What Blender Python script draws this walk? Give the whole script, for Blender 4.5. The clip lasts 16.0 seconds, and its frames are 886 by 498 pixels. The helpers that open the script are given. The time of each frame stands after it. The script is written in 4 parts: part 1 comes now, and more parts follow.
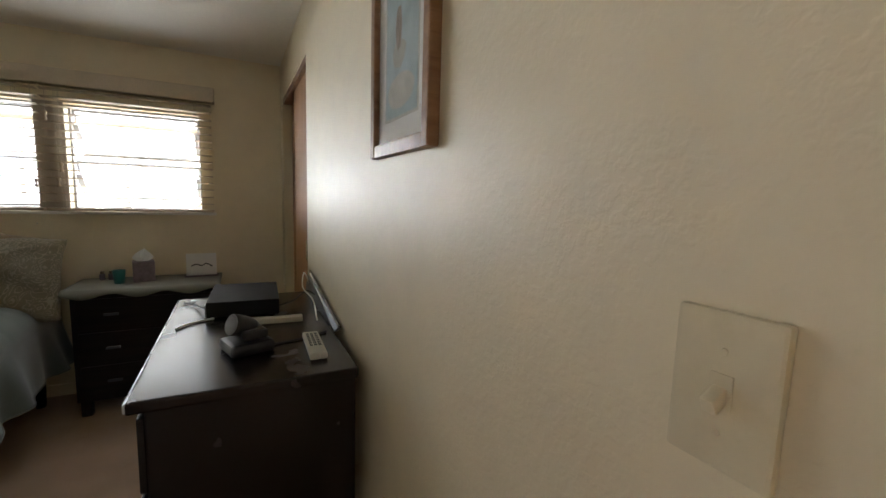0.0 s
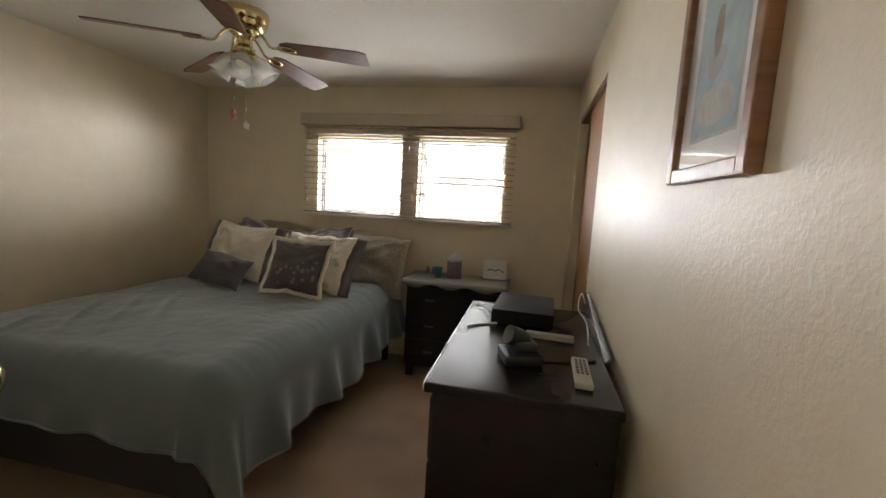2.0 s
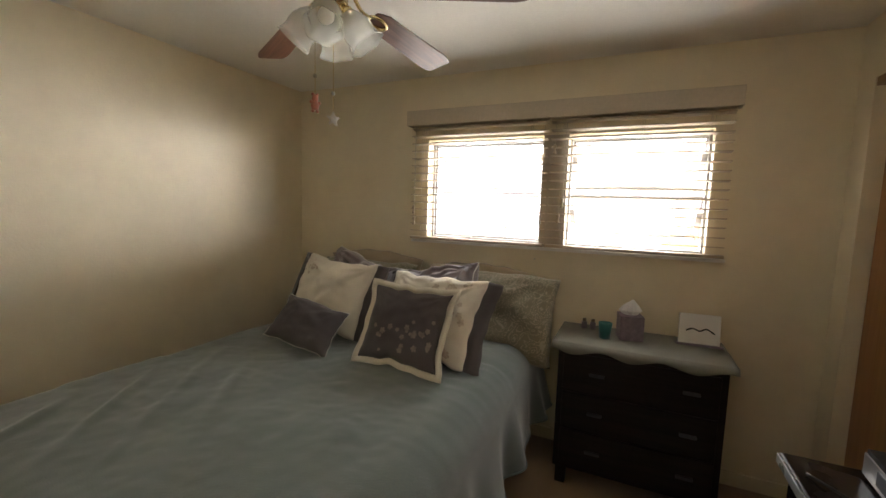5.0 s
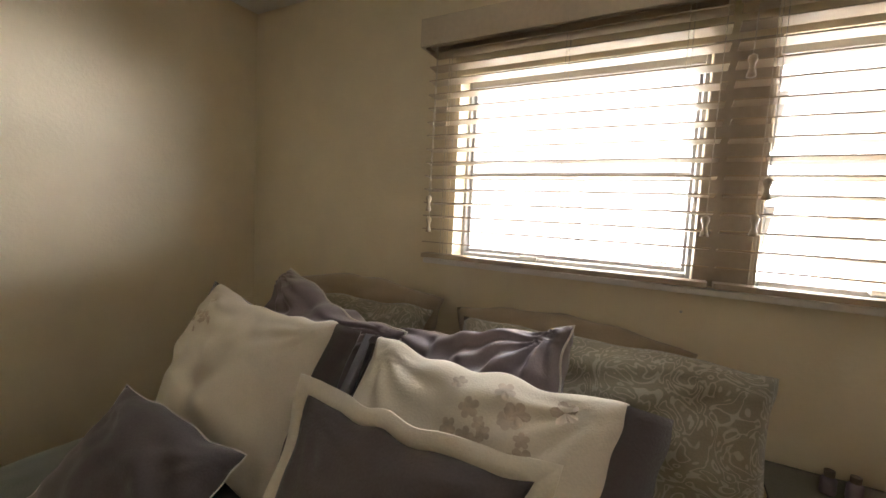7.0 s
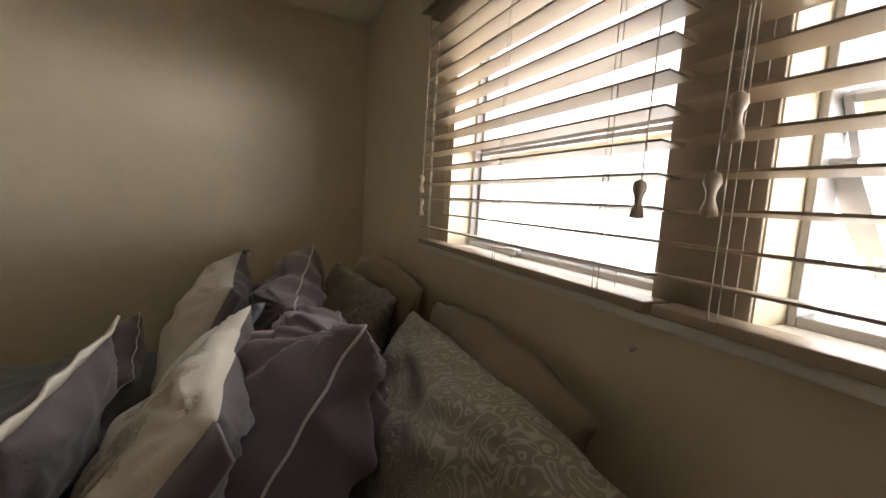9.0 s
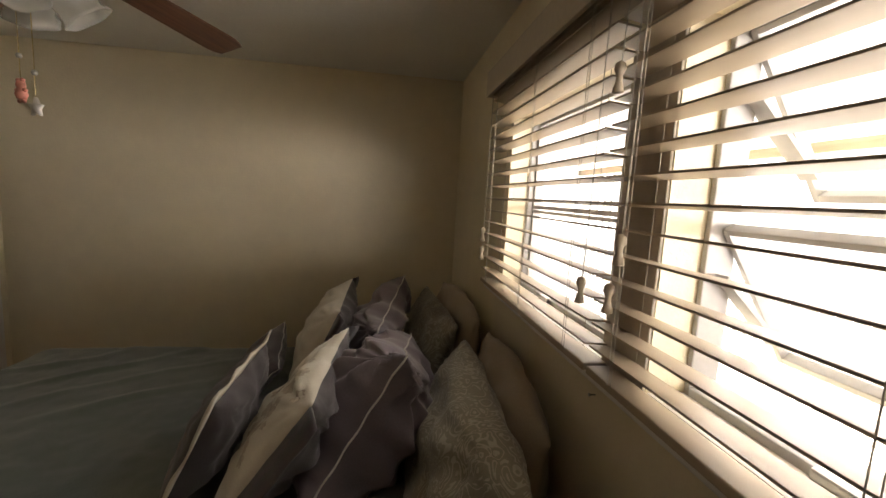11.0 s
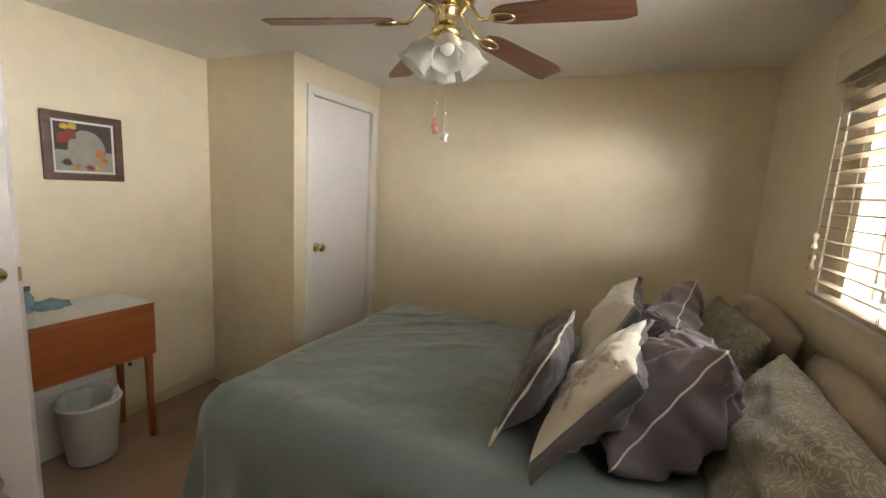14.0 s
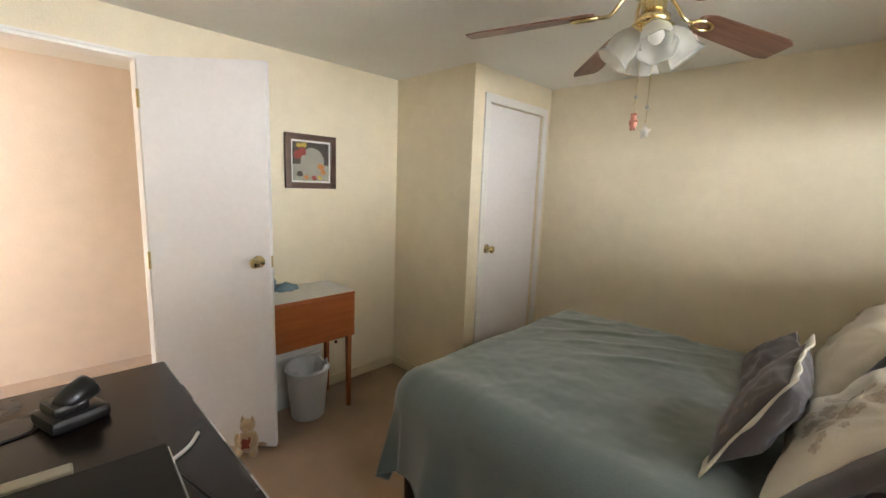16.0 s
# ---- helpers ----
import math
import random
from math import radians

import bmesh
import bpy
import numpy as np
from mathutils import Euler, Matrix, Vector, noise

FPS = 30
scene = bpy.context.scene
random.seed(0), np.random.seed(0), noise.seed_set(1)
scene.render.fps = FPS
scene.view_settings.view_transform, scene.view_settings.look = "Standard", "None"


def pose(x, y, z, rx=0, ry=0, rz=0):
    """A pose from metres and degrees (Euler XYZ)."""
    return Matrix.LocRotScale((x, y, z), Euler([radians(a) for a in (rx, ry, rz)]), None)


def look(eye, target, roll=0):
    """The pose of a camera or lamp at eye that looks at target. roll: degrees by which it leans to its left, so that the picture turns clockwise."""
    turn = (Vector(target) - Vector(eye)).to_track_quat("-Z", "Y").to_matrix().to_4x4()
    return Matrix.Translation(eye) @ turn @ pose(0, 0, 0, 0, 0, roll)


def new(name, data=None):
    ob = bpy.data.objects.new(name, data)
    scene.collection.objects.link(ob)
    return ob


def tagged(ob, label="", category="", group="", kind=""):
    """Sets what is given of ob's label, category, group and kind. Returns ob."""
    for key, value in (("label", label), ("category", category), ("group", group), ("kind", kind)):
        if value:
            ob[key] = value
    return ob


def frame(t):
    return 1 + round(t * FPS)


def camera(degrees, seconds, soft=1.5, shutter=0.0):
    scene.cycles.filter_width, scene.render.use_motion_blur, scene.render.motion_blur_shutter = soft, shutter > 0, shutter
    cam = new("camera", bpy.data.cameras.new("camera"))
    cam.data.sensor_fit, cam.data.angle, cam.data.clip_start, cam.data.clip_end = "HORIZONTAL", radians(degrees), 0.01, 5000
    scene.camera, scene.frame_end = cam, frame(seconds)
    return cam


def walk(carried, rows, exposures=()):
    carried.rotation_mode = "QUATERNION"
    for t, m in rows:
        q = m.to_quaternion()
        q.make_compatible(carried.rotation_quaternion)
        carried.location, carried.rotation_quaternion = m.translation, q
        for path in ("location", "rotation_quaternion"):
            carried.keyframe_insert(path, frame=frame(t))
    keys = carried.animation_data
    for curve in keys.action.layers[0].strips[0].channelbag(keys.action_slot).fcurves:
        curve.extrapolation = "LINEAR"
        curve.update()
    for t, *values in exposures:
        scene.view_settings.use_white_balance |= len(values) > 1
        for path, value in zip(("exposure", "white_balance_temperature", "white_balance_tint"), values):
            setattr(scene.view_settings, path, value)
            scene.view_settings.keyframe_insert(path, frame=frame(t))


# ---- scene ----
cam = camera(94.2, 16.0)
PATH = [
    (0, (0.067, 0.261, 1.33), (0.96, 2.035, 1.092), 1.7),
    (0.5, (0.084, 0.315, 1.328), (0.562, 2.244, 1.099), 2.6),
    (1, (0.103, 0.313, 1.349), (0.211, 2.297, 1.121), 3.1),
    (1.5, (0.11, 0.289, 1.362), (-0.083, 2.266, 1.131), 3.5),
    (2, (0.085, 0.28, 1.362), (-0.32, 2.225, 1.126), 3.3),
    (2.5, (0.014, 0.315, 1.395), (-0.522, 2.228, 1.163), 3.0),
    (3, (-0.121, 0.38, 1.425), (-0.728, 2.273, 1.207), 2.8),
    (3.5, (-0.213, 0.433, 1.415), (-0.858, 2.314, 1.203), 2.7),
    (4, (-0.286, 0.606, 1.438), (-0.986, 2.467, 1.215), 2.1),
    (4.2, (-0.305, 0.707, 1.454), (-1.047, 2.55, 1.224), 2.0),
    (6.3, (-1.0, 1.823, 1.309), (-1.864, 3.622, 1.178), 2.1),
    (6.5, (-1.057, 1.943, 1.307), (-1.9, 3.752, 1.176), 3.0),
    (7, (-1.065, 2.274, 1.353), (-2.023, 4.021, 1.187), 3.0),
    (7.5, (-1.006, 2.55, 1.393), (-2.178, 4.154, 1.163), 2.3),
    (8, (-0.875, 2.812, 1.377), (-2.315, 4.176, 1.122), 1.7),
    (8.5, (-0.682, 2.954, 1.343), (-2.303, 4.102, 1.114), 2.9),
    (9, (-0.564, 3.036, 1.338), (-2.36, 3.888, 1.109), 3.5),
    (11.5, (-0.124, 3.138, 1.551), (-2.099, 3.337, 1.304), 3.6),
    (12, (-0.058, 3.088, 1.55), (-2.043, 3.112, 1.303), 4.1),
    (12.5, (-0.062, 3.075, 1.537), (-2.032, 2.85, 1.271), 3.7),
    (13, (-0.03, 3.032, 1.559), (-1.957, 2.594, 1.251), 3.1),
    (13.5, (0.0, 2.973, 1.512), (-1.881, 2.354, 1.233), 3.5),
    (14, (0.028, 2.94, 1.504), (-1.779, 2.135, 1.209), 3.2),
    (14.5, (0.065, 2.901, 1.474), (-1.656, 1.924, 1.183), 3.0),
    (15, (0.117, 2.864, 1.474), (-1.505, 1.733, 1.177), 3.0),
    (15.5, (0.143, 2.842, 1.463), (-1.365, 1.564, 1.162), 2.5),
    (16, (0.127, 2.815, 1.483), (-1.288, 1.435, 1.18), 2.1),
]
walk(cam, [(t, look(eye, target, roll)) for t, eye, target, roll in PATH], [(0.0, 2.5, 5950, 6), (1.5, 2.65, 6050, 9), (3.5, 2.8, 6350, 10), (6.5, 3.0, 6450, 11), (7.5, 2.6, 6400, 13), (8.0, 2.35, 6400, 13), (9.0, 2.05, 6400, 13),
    (11.5, 1.75, 7200, 13), (12.5, 2.25, 7150, 12), (14.0, 3.25, 6350, 10), (15.0, 3.35, 6150, 9), (16.0, 3.4, 6100, 8)])

# ---- world, sun, exposure ----
world = bpy.data.worlds.new("sky")
scene.world = world
world.use_nodes = True
wn = world.node_tree
sky = wn.nodes.new("ShaderNodeTexSky")
sky.sky_type, sky.sun_disc = "NISHITA", False
sky.sun_elevation, sky.sun_rotation = radians(62), radians(35)
sky.dust_density = 3.0
wn.links.new(sky.outputs[0], wn.nodes["Background"].inputs[0])
wn.nodes["Background"].inputs[1].default_value = 0.12

sun = new("sun", bpy.data.lights.new("sun", "SUN"))
sun.data.energy, sun.data.angle, sun.data.color = 4.0, radians(0.53), (1.0, 0.95, 0.87)
sun.matrix_world = look((4, 8, 16), (4 - math.cos(radians(62)) * math.sin(radians(35)), 8 - math.cos(radians(62)) * math.cos(radians(35)), 16 - math.sin(radians(62))))


def daylight(name, m, wide, high, watts, colour, spread=180):
    lamp = new(name, bpy.data.lights.new(name, "AREA"))
    lamp.data.shape, lamp.data.size, lamp.data.size_y, lamp.data.energy, lamp.data.color = "RECTANGLE", wide, high, watts, colour
    lamp.data.spread = radians(spread)
    lamp.matrix_world = m
    return lamp


# area lamps added in the yard, standing in for its sunlit glare
daylight("yard_fill", look((0.5, 7.7, 1.15), (0.5, 3.0, 1.15)), 14.0, 1.7, 390, (1.0, 0.975, 0.955))
daylight("yard_fill", look((9.7, 11.1, 1.8), (-0.9, 3.6, 1.5)), 10.5, 2.4, 660, (1.0, 0.98, 0.97))
# fill lamps added room-side of the blinds: patio bounce up, porch roof light down
for x in (-1.385, -0.50):
    daylight("patio_bounce_fill", look((x, 3.535, 1.52), (x, 2.535, 2.55)), 0.68, 0.5, 0.23, (1.0, 0.98, 0.95), 80)
    daylight("porch_roof_fill", look((x, 3.535, 1.52), (x, 2.535, 0.35)), 0.68, 0.5, 0.24, (0.98, 0.99, 1.0), 80)
# area lamp added for the sky in an unseen window at the hall's end
daylight("hall_daylight", look((2.45, -0.55, 1.3), (0.0, -0.55, 1.3)), 1.1, 1.5, 4.4, (1.0, 0.96, 0.90))


# ---- materials ----
def material(name, colour, rough=0.6, metal=0.0, vary=0.12, scale=6.0, grain=60.0, bump=0.15, depth=0.002, sheen=0.0, spec=0.5, coat=0.0, stretch=(1, 1, 1)):
    """A surface with stains (scale) and grain (grain), per metre, and a fine relief."""
    m = bpy.data.materials.new(name)
    m.use_nodes = True
    n, l = m.node_tree.nodes, m.node_tree.links
    b = n["Principled BSDF"]
    co = n.new("ShaderNodeTexCoord")
    mp = n.new("ShaderNodeMapping")
    mp.inputs["Scale"].default_value = stretch
    l.new(co.outputs["Object"], mp.inputs[0])
    big = n.new("ShaderNodeTexNoise")
    big.inputs["Scale"].default_value, big.inputs["Detail"].default_value = scale, 5
    small = n.new("ShaderNodeTexNoise")
    small.inputs["Scale"].default_value, small.inputs["Detail"].default_value = grain, 3
    l.new(mp.outputs[0], big.inputs["Vector"])
    l.new(mp.outputs[0], small.inputs["Vector"])
    add = n.new("ShaderNodeMath")
    add.operation = "MULTIPLY_ADD"
    add.inputs[1].default_value = 0.5
    l.new(small.outputs[0], add.inputs[0])
    half = n.new("ShaderNodeMath")
    half.operation = "MULTIPLY"
    half.inputs[1].default_value = 0.5
    l.new(big.outputs[0], half.inputs[0])
    l.new(half.outputs[0], add.inputs[2])
    ramp = n.new("ShaderNodeValToRGB")
    ramp.color_ramp.elements[0].position, ramp.color_ramp.elements[1].position = 0.32, 0.68
    ramp.color_ramp.elements[0].color = (*[c * (1 - vary) for c in colour], 1)
    ramp.color_ramp.elements[1].color = (*[min(c * (1 + vary), 0.95) for c in colour], 1)
    l.new(add.outputs[0], ramp.inputs[0])
    l.new(ramp.outputs[0], b.inputs["Base Color"])
    r = n.new("ShaderNodeMapRange")
    r.inputs["To Min"].default_value, r.inputs["To Max"].default_value = max(rough - 0.08, 0.02), min(rough + 0.08, 1)
    l.new(big.outputs[0], r.inputs["Value"])
    l.new(r.outputs[0], b.inputs["Roughness"])
    if bump:
        bp = n.new("ShaderNodeBump")
        bp.inputs["Strength"].default_value, bp.inputs["Distance"].default_value = bump, depth
        l.new(small.outputs[0], bp.inputs["Height"])
        l.new(bp.outputs[0], b.inputs["Normal"])
    b.inputs["Metallic"].default_value = metal
    b.inputs["Specular IOR Level"].default_value = spec
    b.inputs["Sheen Weight"].default_value = sheen
    b.inputs["Coat Weight"].default_value = coat
    return m


def wood(name, dark, light, rough=0.45, along="z", scale=14.0, bump=0.08):
    """Wood with streaks along one axis of the object."""
    m = material(name, light, rough, vary=0.1, bump=0.0)
    n, l = m.node_tree.nodes, m.node_tree.links
    b = n["Principled BSDF"]
    co, mp = n.new("ShaderNodeTexCoord"), n.new("ShaderNodeMapping")
    mp.inputs["Scale"].default_value = {"x": (0.06, 1, 1), "y": (1, 0.06, 1), "z": (1, 1, 0.06)}[along]
    no = n.new("ShaderNodeTexNoise")
    no.inputs["Scale"].default_value, no.inputs["Detail"].default_value, no.inputs["Distortion"].default_value = scale * 3, 6, 0.6
    ra = n.new("ShaderNodeValToRGB")
    ra.color_ramp.elements[0].position, ra.color_ramp.elements[1].position = 0.3, 0.7
    ra.color_ramp.elements[0].color, ra.color_ramp.elements[1].color = (*dark, 1), (*light, 1)
    bp = n.new("ShaderNodeBump")
    bp.inputs["Strength"].default_value, bp.inputs["Distance"].default_value = bump, 0.002
    l.new(co.outputs["Object"], mp.inputs[0])
    l.new(mp.outputs[0], no.inputs["Vector"])
    l.new(no.outputs[0], ra.inputs[0])
    l.new(ra.outputs[0], b.inputs["Base Color"])
    l.new(no.outputs[0], bp.inputs["Height"])
    l.new(bp.outputs[0], b.inputs["Normal"])
    return m


def glass(name, rough=0.0, tint=(1, 1, 1)):
    """A thin pane: mostly clear, with a mirror gloss that grows towards grazing."""
    m = bpy.data.materials.new(name)
    m.use_nodes = True
    n, l = m.node_tree.nodes, m.node_tree.links
    n.remove(n["Principled BSDF"])
    tr, gl, mx, fr, pw, mr = (n.new("ShaderNode" + k) for k in ("BsdfTransparent", "BsdfGlossy", "MixShader", "LayerWeight", "Math", "MapRange"))
    tr.inputs[0].default_value = (*tint, 1)
    gl.inputs["Roughness"].default_value = rough
    fr.inputs[0].default_value = 0.5
    pw.operation = "POWER"
    pw.inputs[1].default_value = 5
    mr.inputs["To Min"].default_value, mr.inputs["To Max"].default_value = 0.035, 0.35
    l.new(fr.outputs["Facing"], pw.inputs[0])
    l.new(pw.outputs[0], mr.inputs["Value"])
    l.new(mr.outputs[0], mx.inputs[0])
    l.new(tr.outputs[0], mx.inputs[1])
    l.new(gl.outputs[0], mx.inputs[2])
    l.new(mx.outputs[0], n["Material Output"].inputs[0])
    return m


def orange_peel(name, colour, rough):
    """Rolled wall paint over a sprayed texture: flat blobs a centimetre or two wide."""
    m = material(name, colour, rough, vary=0.05, scale=1.6, grain=9.0, bump=0.0, spec=0.5)
    n, l = m.node_tree.nodes, m.node_tree.links
    b = n["Principled BSDF"]
    co = n.new("ShaderNodeTexCoord")
    no = n.new("ShaderNodeTexNoise")
    no.inputs["Scale"].default_value, no.inputs["Detail"].default_value, no.inputs["Distortion"].default_value = 88, 2.0, 0.2
    ra = n.new("ShaderNodeValToRGB")
    ra.color_ramp.elements[0].position, ra.color_ramp.elements[1].position = 0.42, 0.62
    bp = n.new("ShaderNodeBump")
    bp.inputs["Strength"].default_value, bp.inputs["Distance"].default_value = 0.16, 0.002
    l.new(co.outputs["Object"], no.inputs["Vector"])
    l.new(no.outputs[0], ra.inputs[0])
    l.new(ra.outputs[0], bp.inputs["Height"])
    l.new(bp.outputs[0], b.inputs["Normal"])
    return m


M_WALL = orange_peel("cream_wall_paint", (0.77, 0.68, 0.495), 0.5)
M_CEIL = material("ceiling_paint", (0.80, 0.77, 0.70), 0.85, vary=0.04, scale=2, grain=90, bump=0.25, depth=0.002)
M_HALL = orange_peel("peach_hall_paint", (0.76, 0.64, 0.52), 0.6)
M_CARPET = material("tan_carpet", (0.36, 0.238, 0.14), 0.95, vary=0.3, scale=3.5, grain=260, bump=0.9, depth=0.006, sheen=0.3)
M_TRIM = material("white_trim_paint", (0.80, 0.77, 0.72), 0.38, vary=0.03, scale=3, grain=40, bump=0.05)
M_DOOR = material("white_door_paint", (0.80, 0.76, 0.74), 0.62, vary=0.03, scale=2, grain=30, bump=0.06)
M_BRASS = material("polished_brass", (0.72, 0.60, 0.33), 0.16, metal=1.0, vary=0.08, scale=20, bump=0.02)
M_STEEL = material("dull_steel", (0.5, 0.49, 0.46), 0.35, metal=1.0, vary=0.1, bump=0.03)
M_CLOSET = wood("closet_door_veneer", (0.31, 0.155, 0.068), (0.39, 0.205, 0.092), 0.5, "z", 10)
M_CLOSET.node_tree.nodes["Principled BSDF"].inputs["Specular IOR Level"].default_value = 0.15
M_MULLION = material("taupe_post_paint", (0.40, 0.345, 0.28), 0.7, vary=0.08, scale=4)
# closet inside: its shade is put into this dark colour
M_CLOSET_IN = material("shaded_closet_inside", (0.16, 0.13, 0.10), 0.8)
M_DRESSER = wood("dark_stained_wood", (0.0105, 0.0064, 0.0053), (0.0112, 0.0068, 0.0056), 0.25, "y", 12, 0.0)
M_DRESSER.node_tree.nodes["Principled BSDF"].inputs["Specular IOR Level"].default_value = 0.32
M_STAND = wood("black_brown_wood", (0.010, 0.0075, 0.007), (0.020, 0.014, 0.012), 0.5, "x", 12)
M_STAND.node_tree.nodes["Principled BSDF"].inputs["Specular IOR Level"].default_value = 0.2
M_TABLE = wood("orange_maple_veneer", (0.31, 0.088, 0.022), (0.40, 0.125, 0.034), 0.38, "x", 9)
M_BLADE = wood("fan_blade_oak", (0.10, 0.042, 0.024), (0.20, 0.088, 0.05), 0.4, "x", 22)
M_FRAME_OAK = wood("oak_picture_frame", (0.20, 0.10, 0.045), (0.33, 0.18, 0.085), 0.4, "z", 16)
M_FRAME_DARK = wood("walnut_picture_frame", (0.07, 0.035, 0.02), (0.14, 0.075, 0.045), 0.4, "x", 16)
M_MAT = material("white_picture_mat", (0.75, 0.74, 0.70), 0.8, vary=0.03)
M_PAPER = material("white_paper", (0.78, 0.77, 0.73), 0.8, vary=0.03, grain=30)
M_GLASS = glass("window_glass")
M_PICGLASS = glass("picture_glass", 0.02)
M_SPREAD = material("sage_green_bedspread", (0.128, 0.158, 0.138), 0.9, vary=0.16, scale=4, grain=220, bump=0.5, depth=0.003, sheen=0.5)
M_SHEET = material("grey_mattress_cloth", (0.42, 0.41, 0.39), 0.9, vary=0.1, grain=200, bump=0.3)
M_BASE = material("dark_bed_base_cloth", (0.06, 0.05, 0.045), 0.9, vary=0.2, grain=150, bump=0.3)
M_IVORY = material("ivory_cotton", (0.72, 0.66, 0.54), 0.85, vary=0.06, scale=7, grain=250, bump=0.35, depth=0.002, sheen=0.2)
M_GREY = material("grey_cotton", (0.10, 0.085, 0.085), 0.85, vary=0.14, scale=6, grain=240, bump=0.4, depth=0.002, sheen=0.3)
M_SATIN = material("grey_satin", (0.19, 0.155, 0.165), 0.4, vary=0.12, scale=8, grain=200, bump=0.2, depth=0.002, sheen=0.3)
M_BEIGE = material("beige_cotton", (0.36, 0.29, 0.20), 0.9, vary=0.1, scale=5, grain=220, bump=0.4, depth=0.002, sheen=0.2)
M_PIPING = material("white_cord_piping", (0.74, 0.71, 0.65), 0.7, vary=0.08, grain=300, bump=0.5)
M_FLOWER = material("faded_flower_print", (0.27, 0.215, 0.19), 0.85, vary=0.2, scale=30, bump=0)
M_FLOWER_TAN = material("tan_flower_print", (0.56, 0.475, 0.37), 0.85, vary=0.2, scale=30, bump=0)
M_SLAT = material("cream_blind_slat", (0.45, 0.365, 0.26), 0.45, vary=0.05, scale=4, grain=50, bump=0.08, stretch=(0.1, 1, 1))
M_CORD = material("blind_cord", (0.46, 0.41, 0.33), 0.8, vary=0.1)
M_ALU = material("white_aluminium_frame", (0.45, 0.44, 0.43), 0.4, vary=0.06, bump=0.05)
M_VALANCE = material("taupe_valance", (0.55, 0.475, 0.36), 0.6, vary=0.08, scale=5, bump=0.1)
M_BLACK = material("black_plastic", (0.015, 0.015, 0.017), 0.35, vary=0.2, scale=15, bump=0.08)
M_SILVER = material("silver_plastic", (0.55, 0.55, 0.56), 0.28, metal=0.6, vary=0.06)
M_WHITEPL = material("white_plastic", (0.76, 0.75, 0.71), 0.35, vary=0.04, scale=8, bump=0.04)
M_IVORYPL = material("ivory_switch_plastic", (0.68, 0.60, 0.42), 0.35, vary=0.05, scale=25, bump=0.04)
M_KEY = material("dark_rubber_key", (0.05, 0.05, 0.055), 0.6)
M_TEAL = material("teal_plastic", (0.03, 0.18, 0.17), 0.3, vary=0.15)
M_TOY = material("tan_plush", (0.42, 0.29, 0.17), 0.95, vary=0.25, scale=18, grain=200, bump=0.8, depth=0.006, sheen=0.5)
M_TOYRED = material("red_cloth", (0.22, 0.03, 0.02), 0.85, vary=0.2)
M_PINK = material("painted_pink_resin", (0.55, 0.20, 0.14), 0.5, vary=0.3, scale=60)
M_LIGHTRESIN = material("painted_white_resin", (0.66, 0.62, 0.55), 0.5, vary=0.25, scale=60)
M_PORCH = material("white_painted_wood", (0.78, 0.77, 0.74), 0.55, vary=0.08, scale=3, bump=0.15)
M_BEAM = wood("tan_porch_beam", (0.42, 0.30, 0.18), (0.58, 0.45, 0.30), 0.7, "x", 6)
M_CONCRETE = material("pale_concrete", (0.52, 0.50, 0.46), 0.85, vary=0.15, scale=0.8, grain=40, bump=0.3)
M_TARP = material("tan_tarpaulin", (0.42, 0.33, 0.22), 0.7, vary=0.12, scale=5, bump=0.3)


def translucent(name, colour, amount, rough=0.5):
    m = material(name, colour, rough, vary=0.05, scale=3, bump=0.05)
    n, l = m.node_tree.nodes, m.node_tree.links
    t, mx = n.new("ShaderNodeBsdfTranslucent"), n.new("ShaderNodeMixShader")
    t.inputs[0].default_value = (*colour, 1)
    mx.inputs[0].default_value = amount
    l.new(n["Principled BSDF"].outputs[0], mx.inputs[1])
    l.new(t.outputs[0], mx.inputs[2])
    l.new(mx.outputs[0], n["Material Output"].inputs[0])
    return m


M_ROOF = translucent("translucent_roof_panel", (0.78, 0.78, 0.76), 0.5)
M_SHADE = translucent("frosted_glass_shade", (0.80, 0.79, 0.74), 0.45, 0.25)
sn = M_SHADE.node_tree
clear, half_clear = sn.nodes.new("ShaderNodeBsdfTransparent"), sn.nodes.new("ShaderNodeMixShader")
half_clear.inputs[0].default_value = 0.66
sn.links.new(sn.nodes["Material Output"].inputs[0].links[0].from_socket, half_clear.inputs[1])
sn.links.new(clear.outputs[0], half_clear.inputs[2])
sn.links.new(half_clear.outputs[0], sn.nodes["Material Output"].inputs[0])
M_TISSUE = translucent("tissue_paper", (0.85, 0.84, 0.82), 0.4, 0.9)


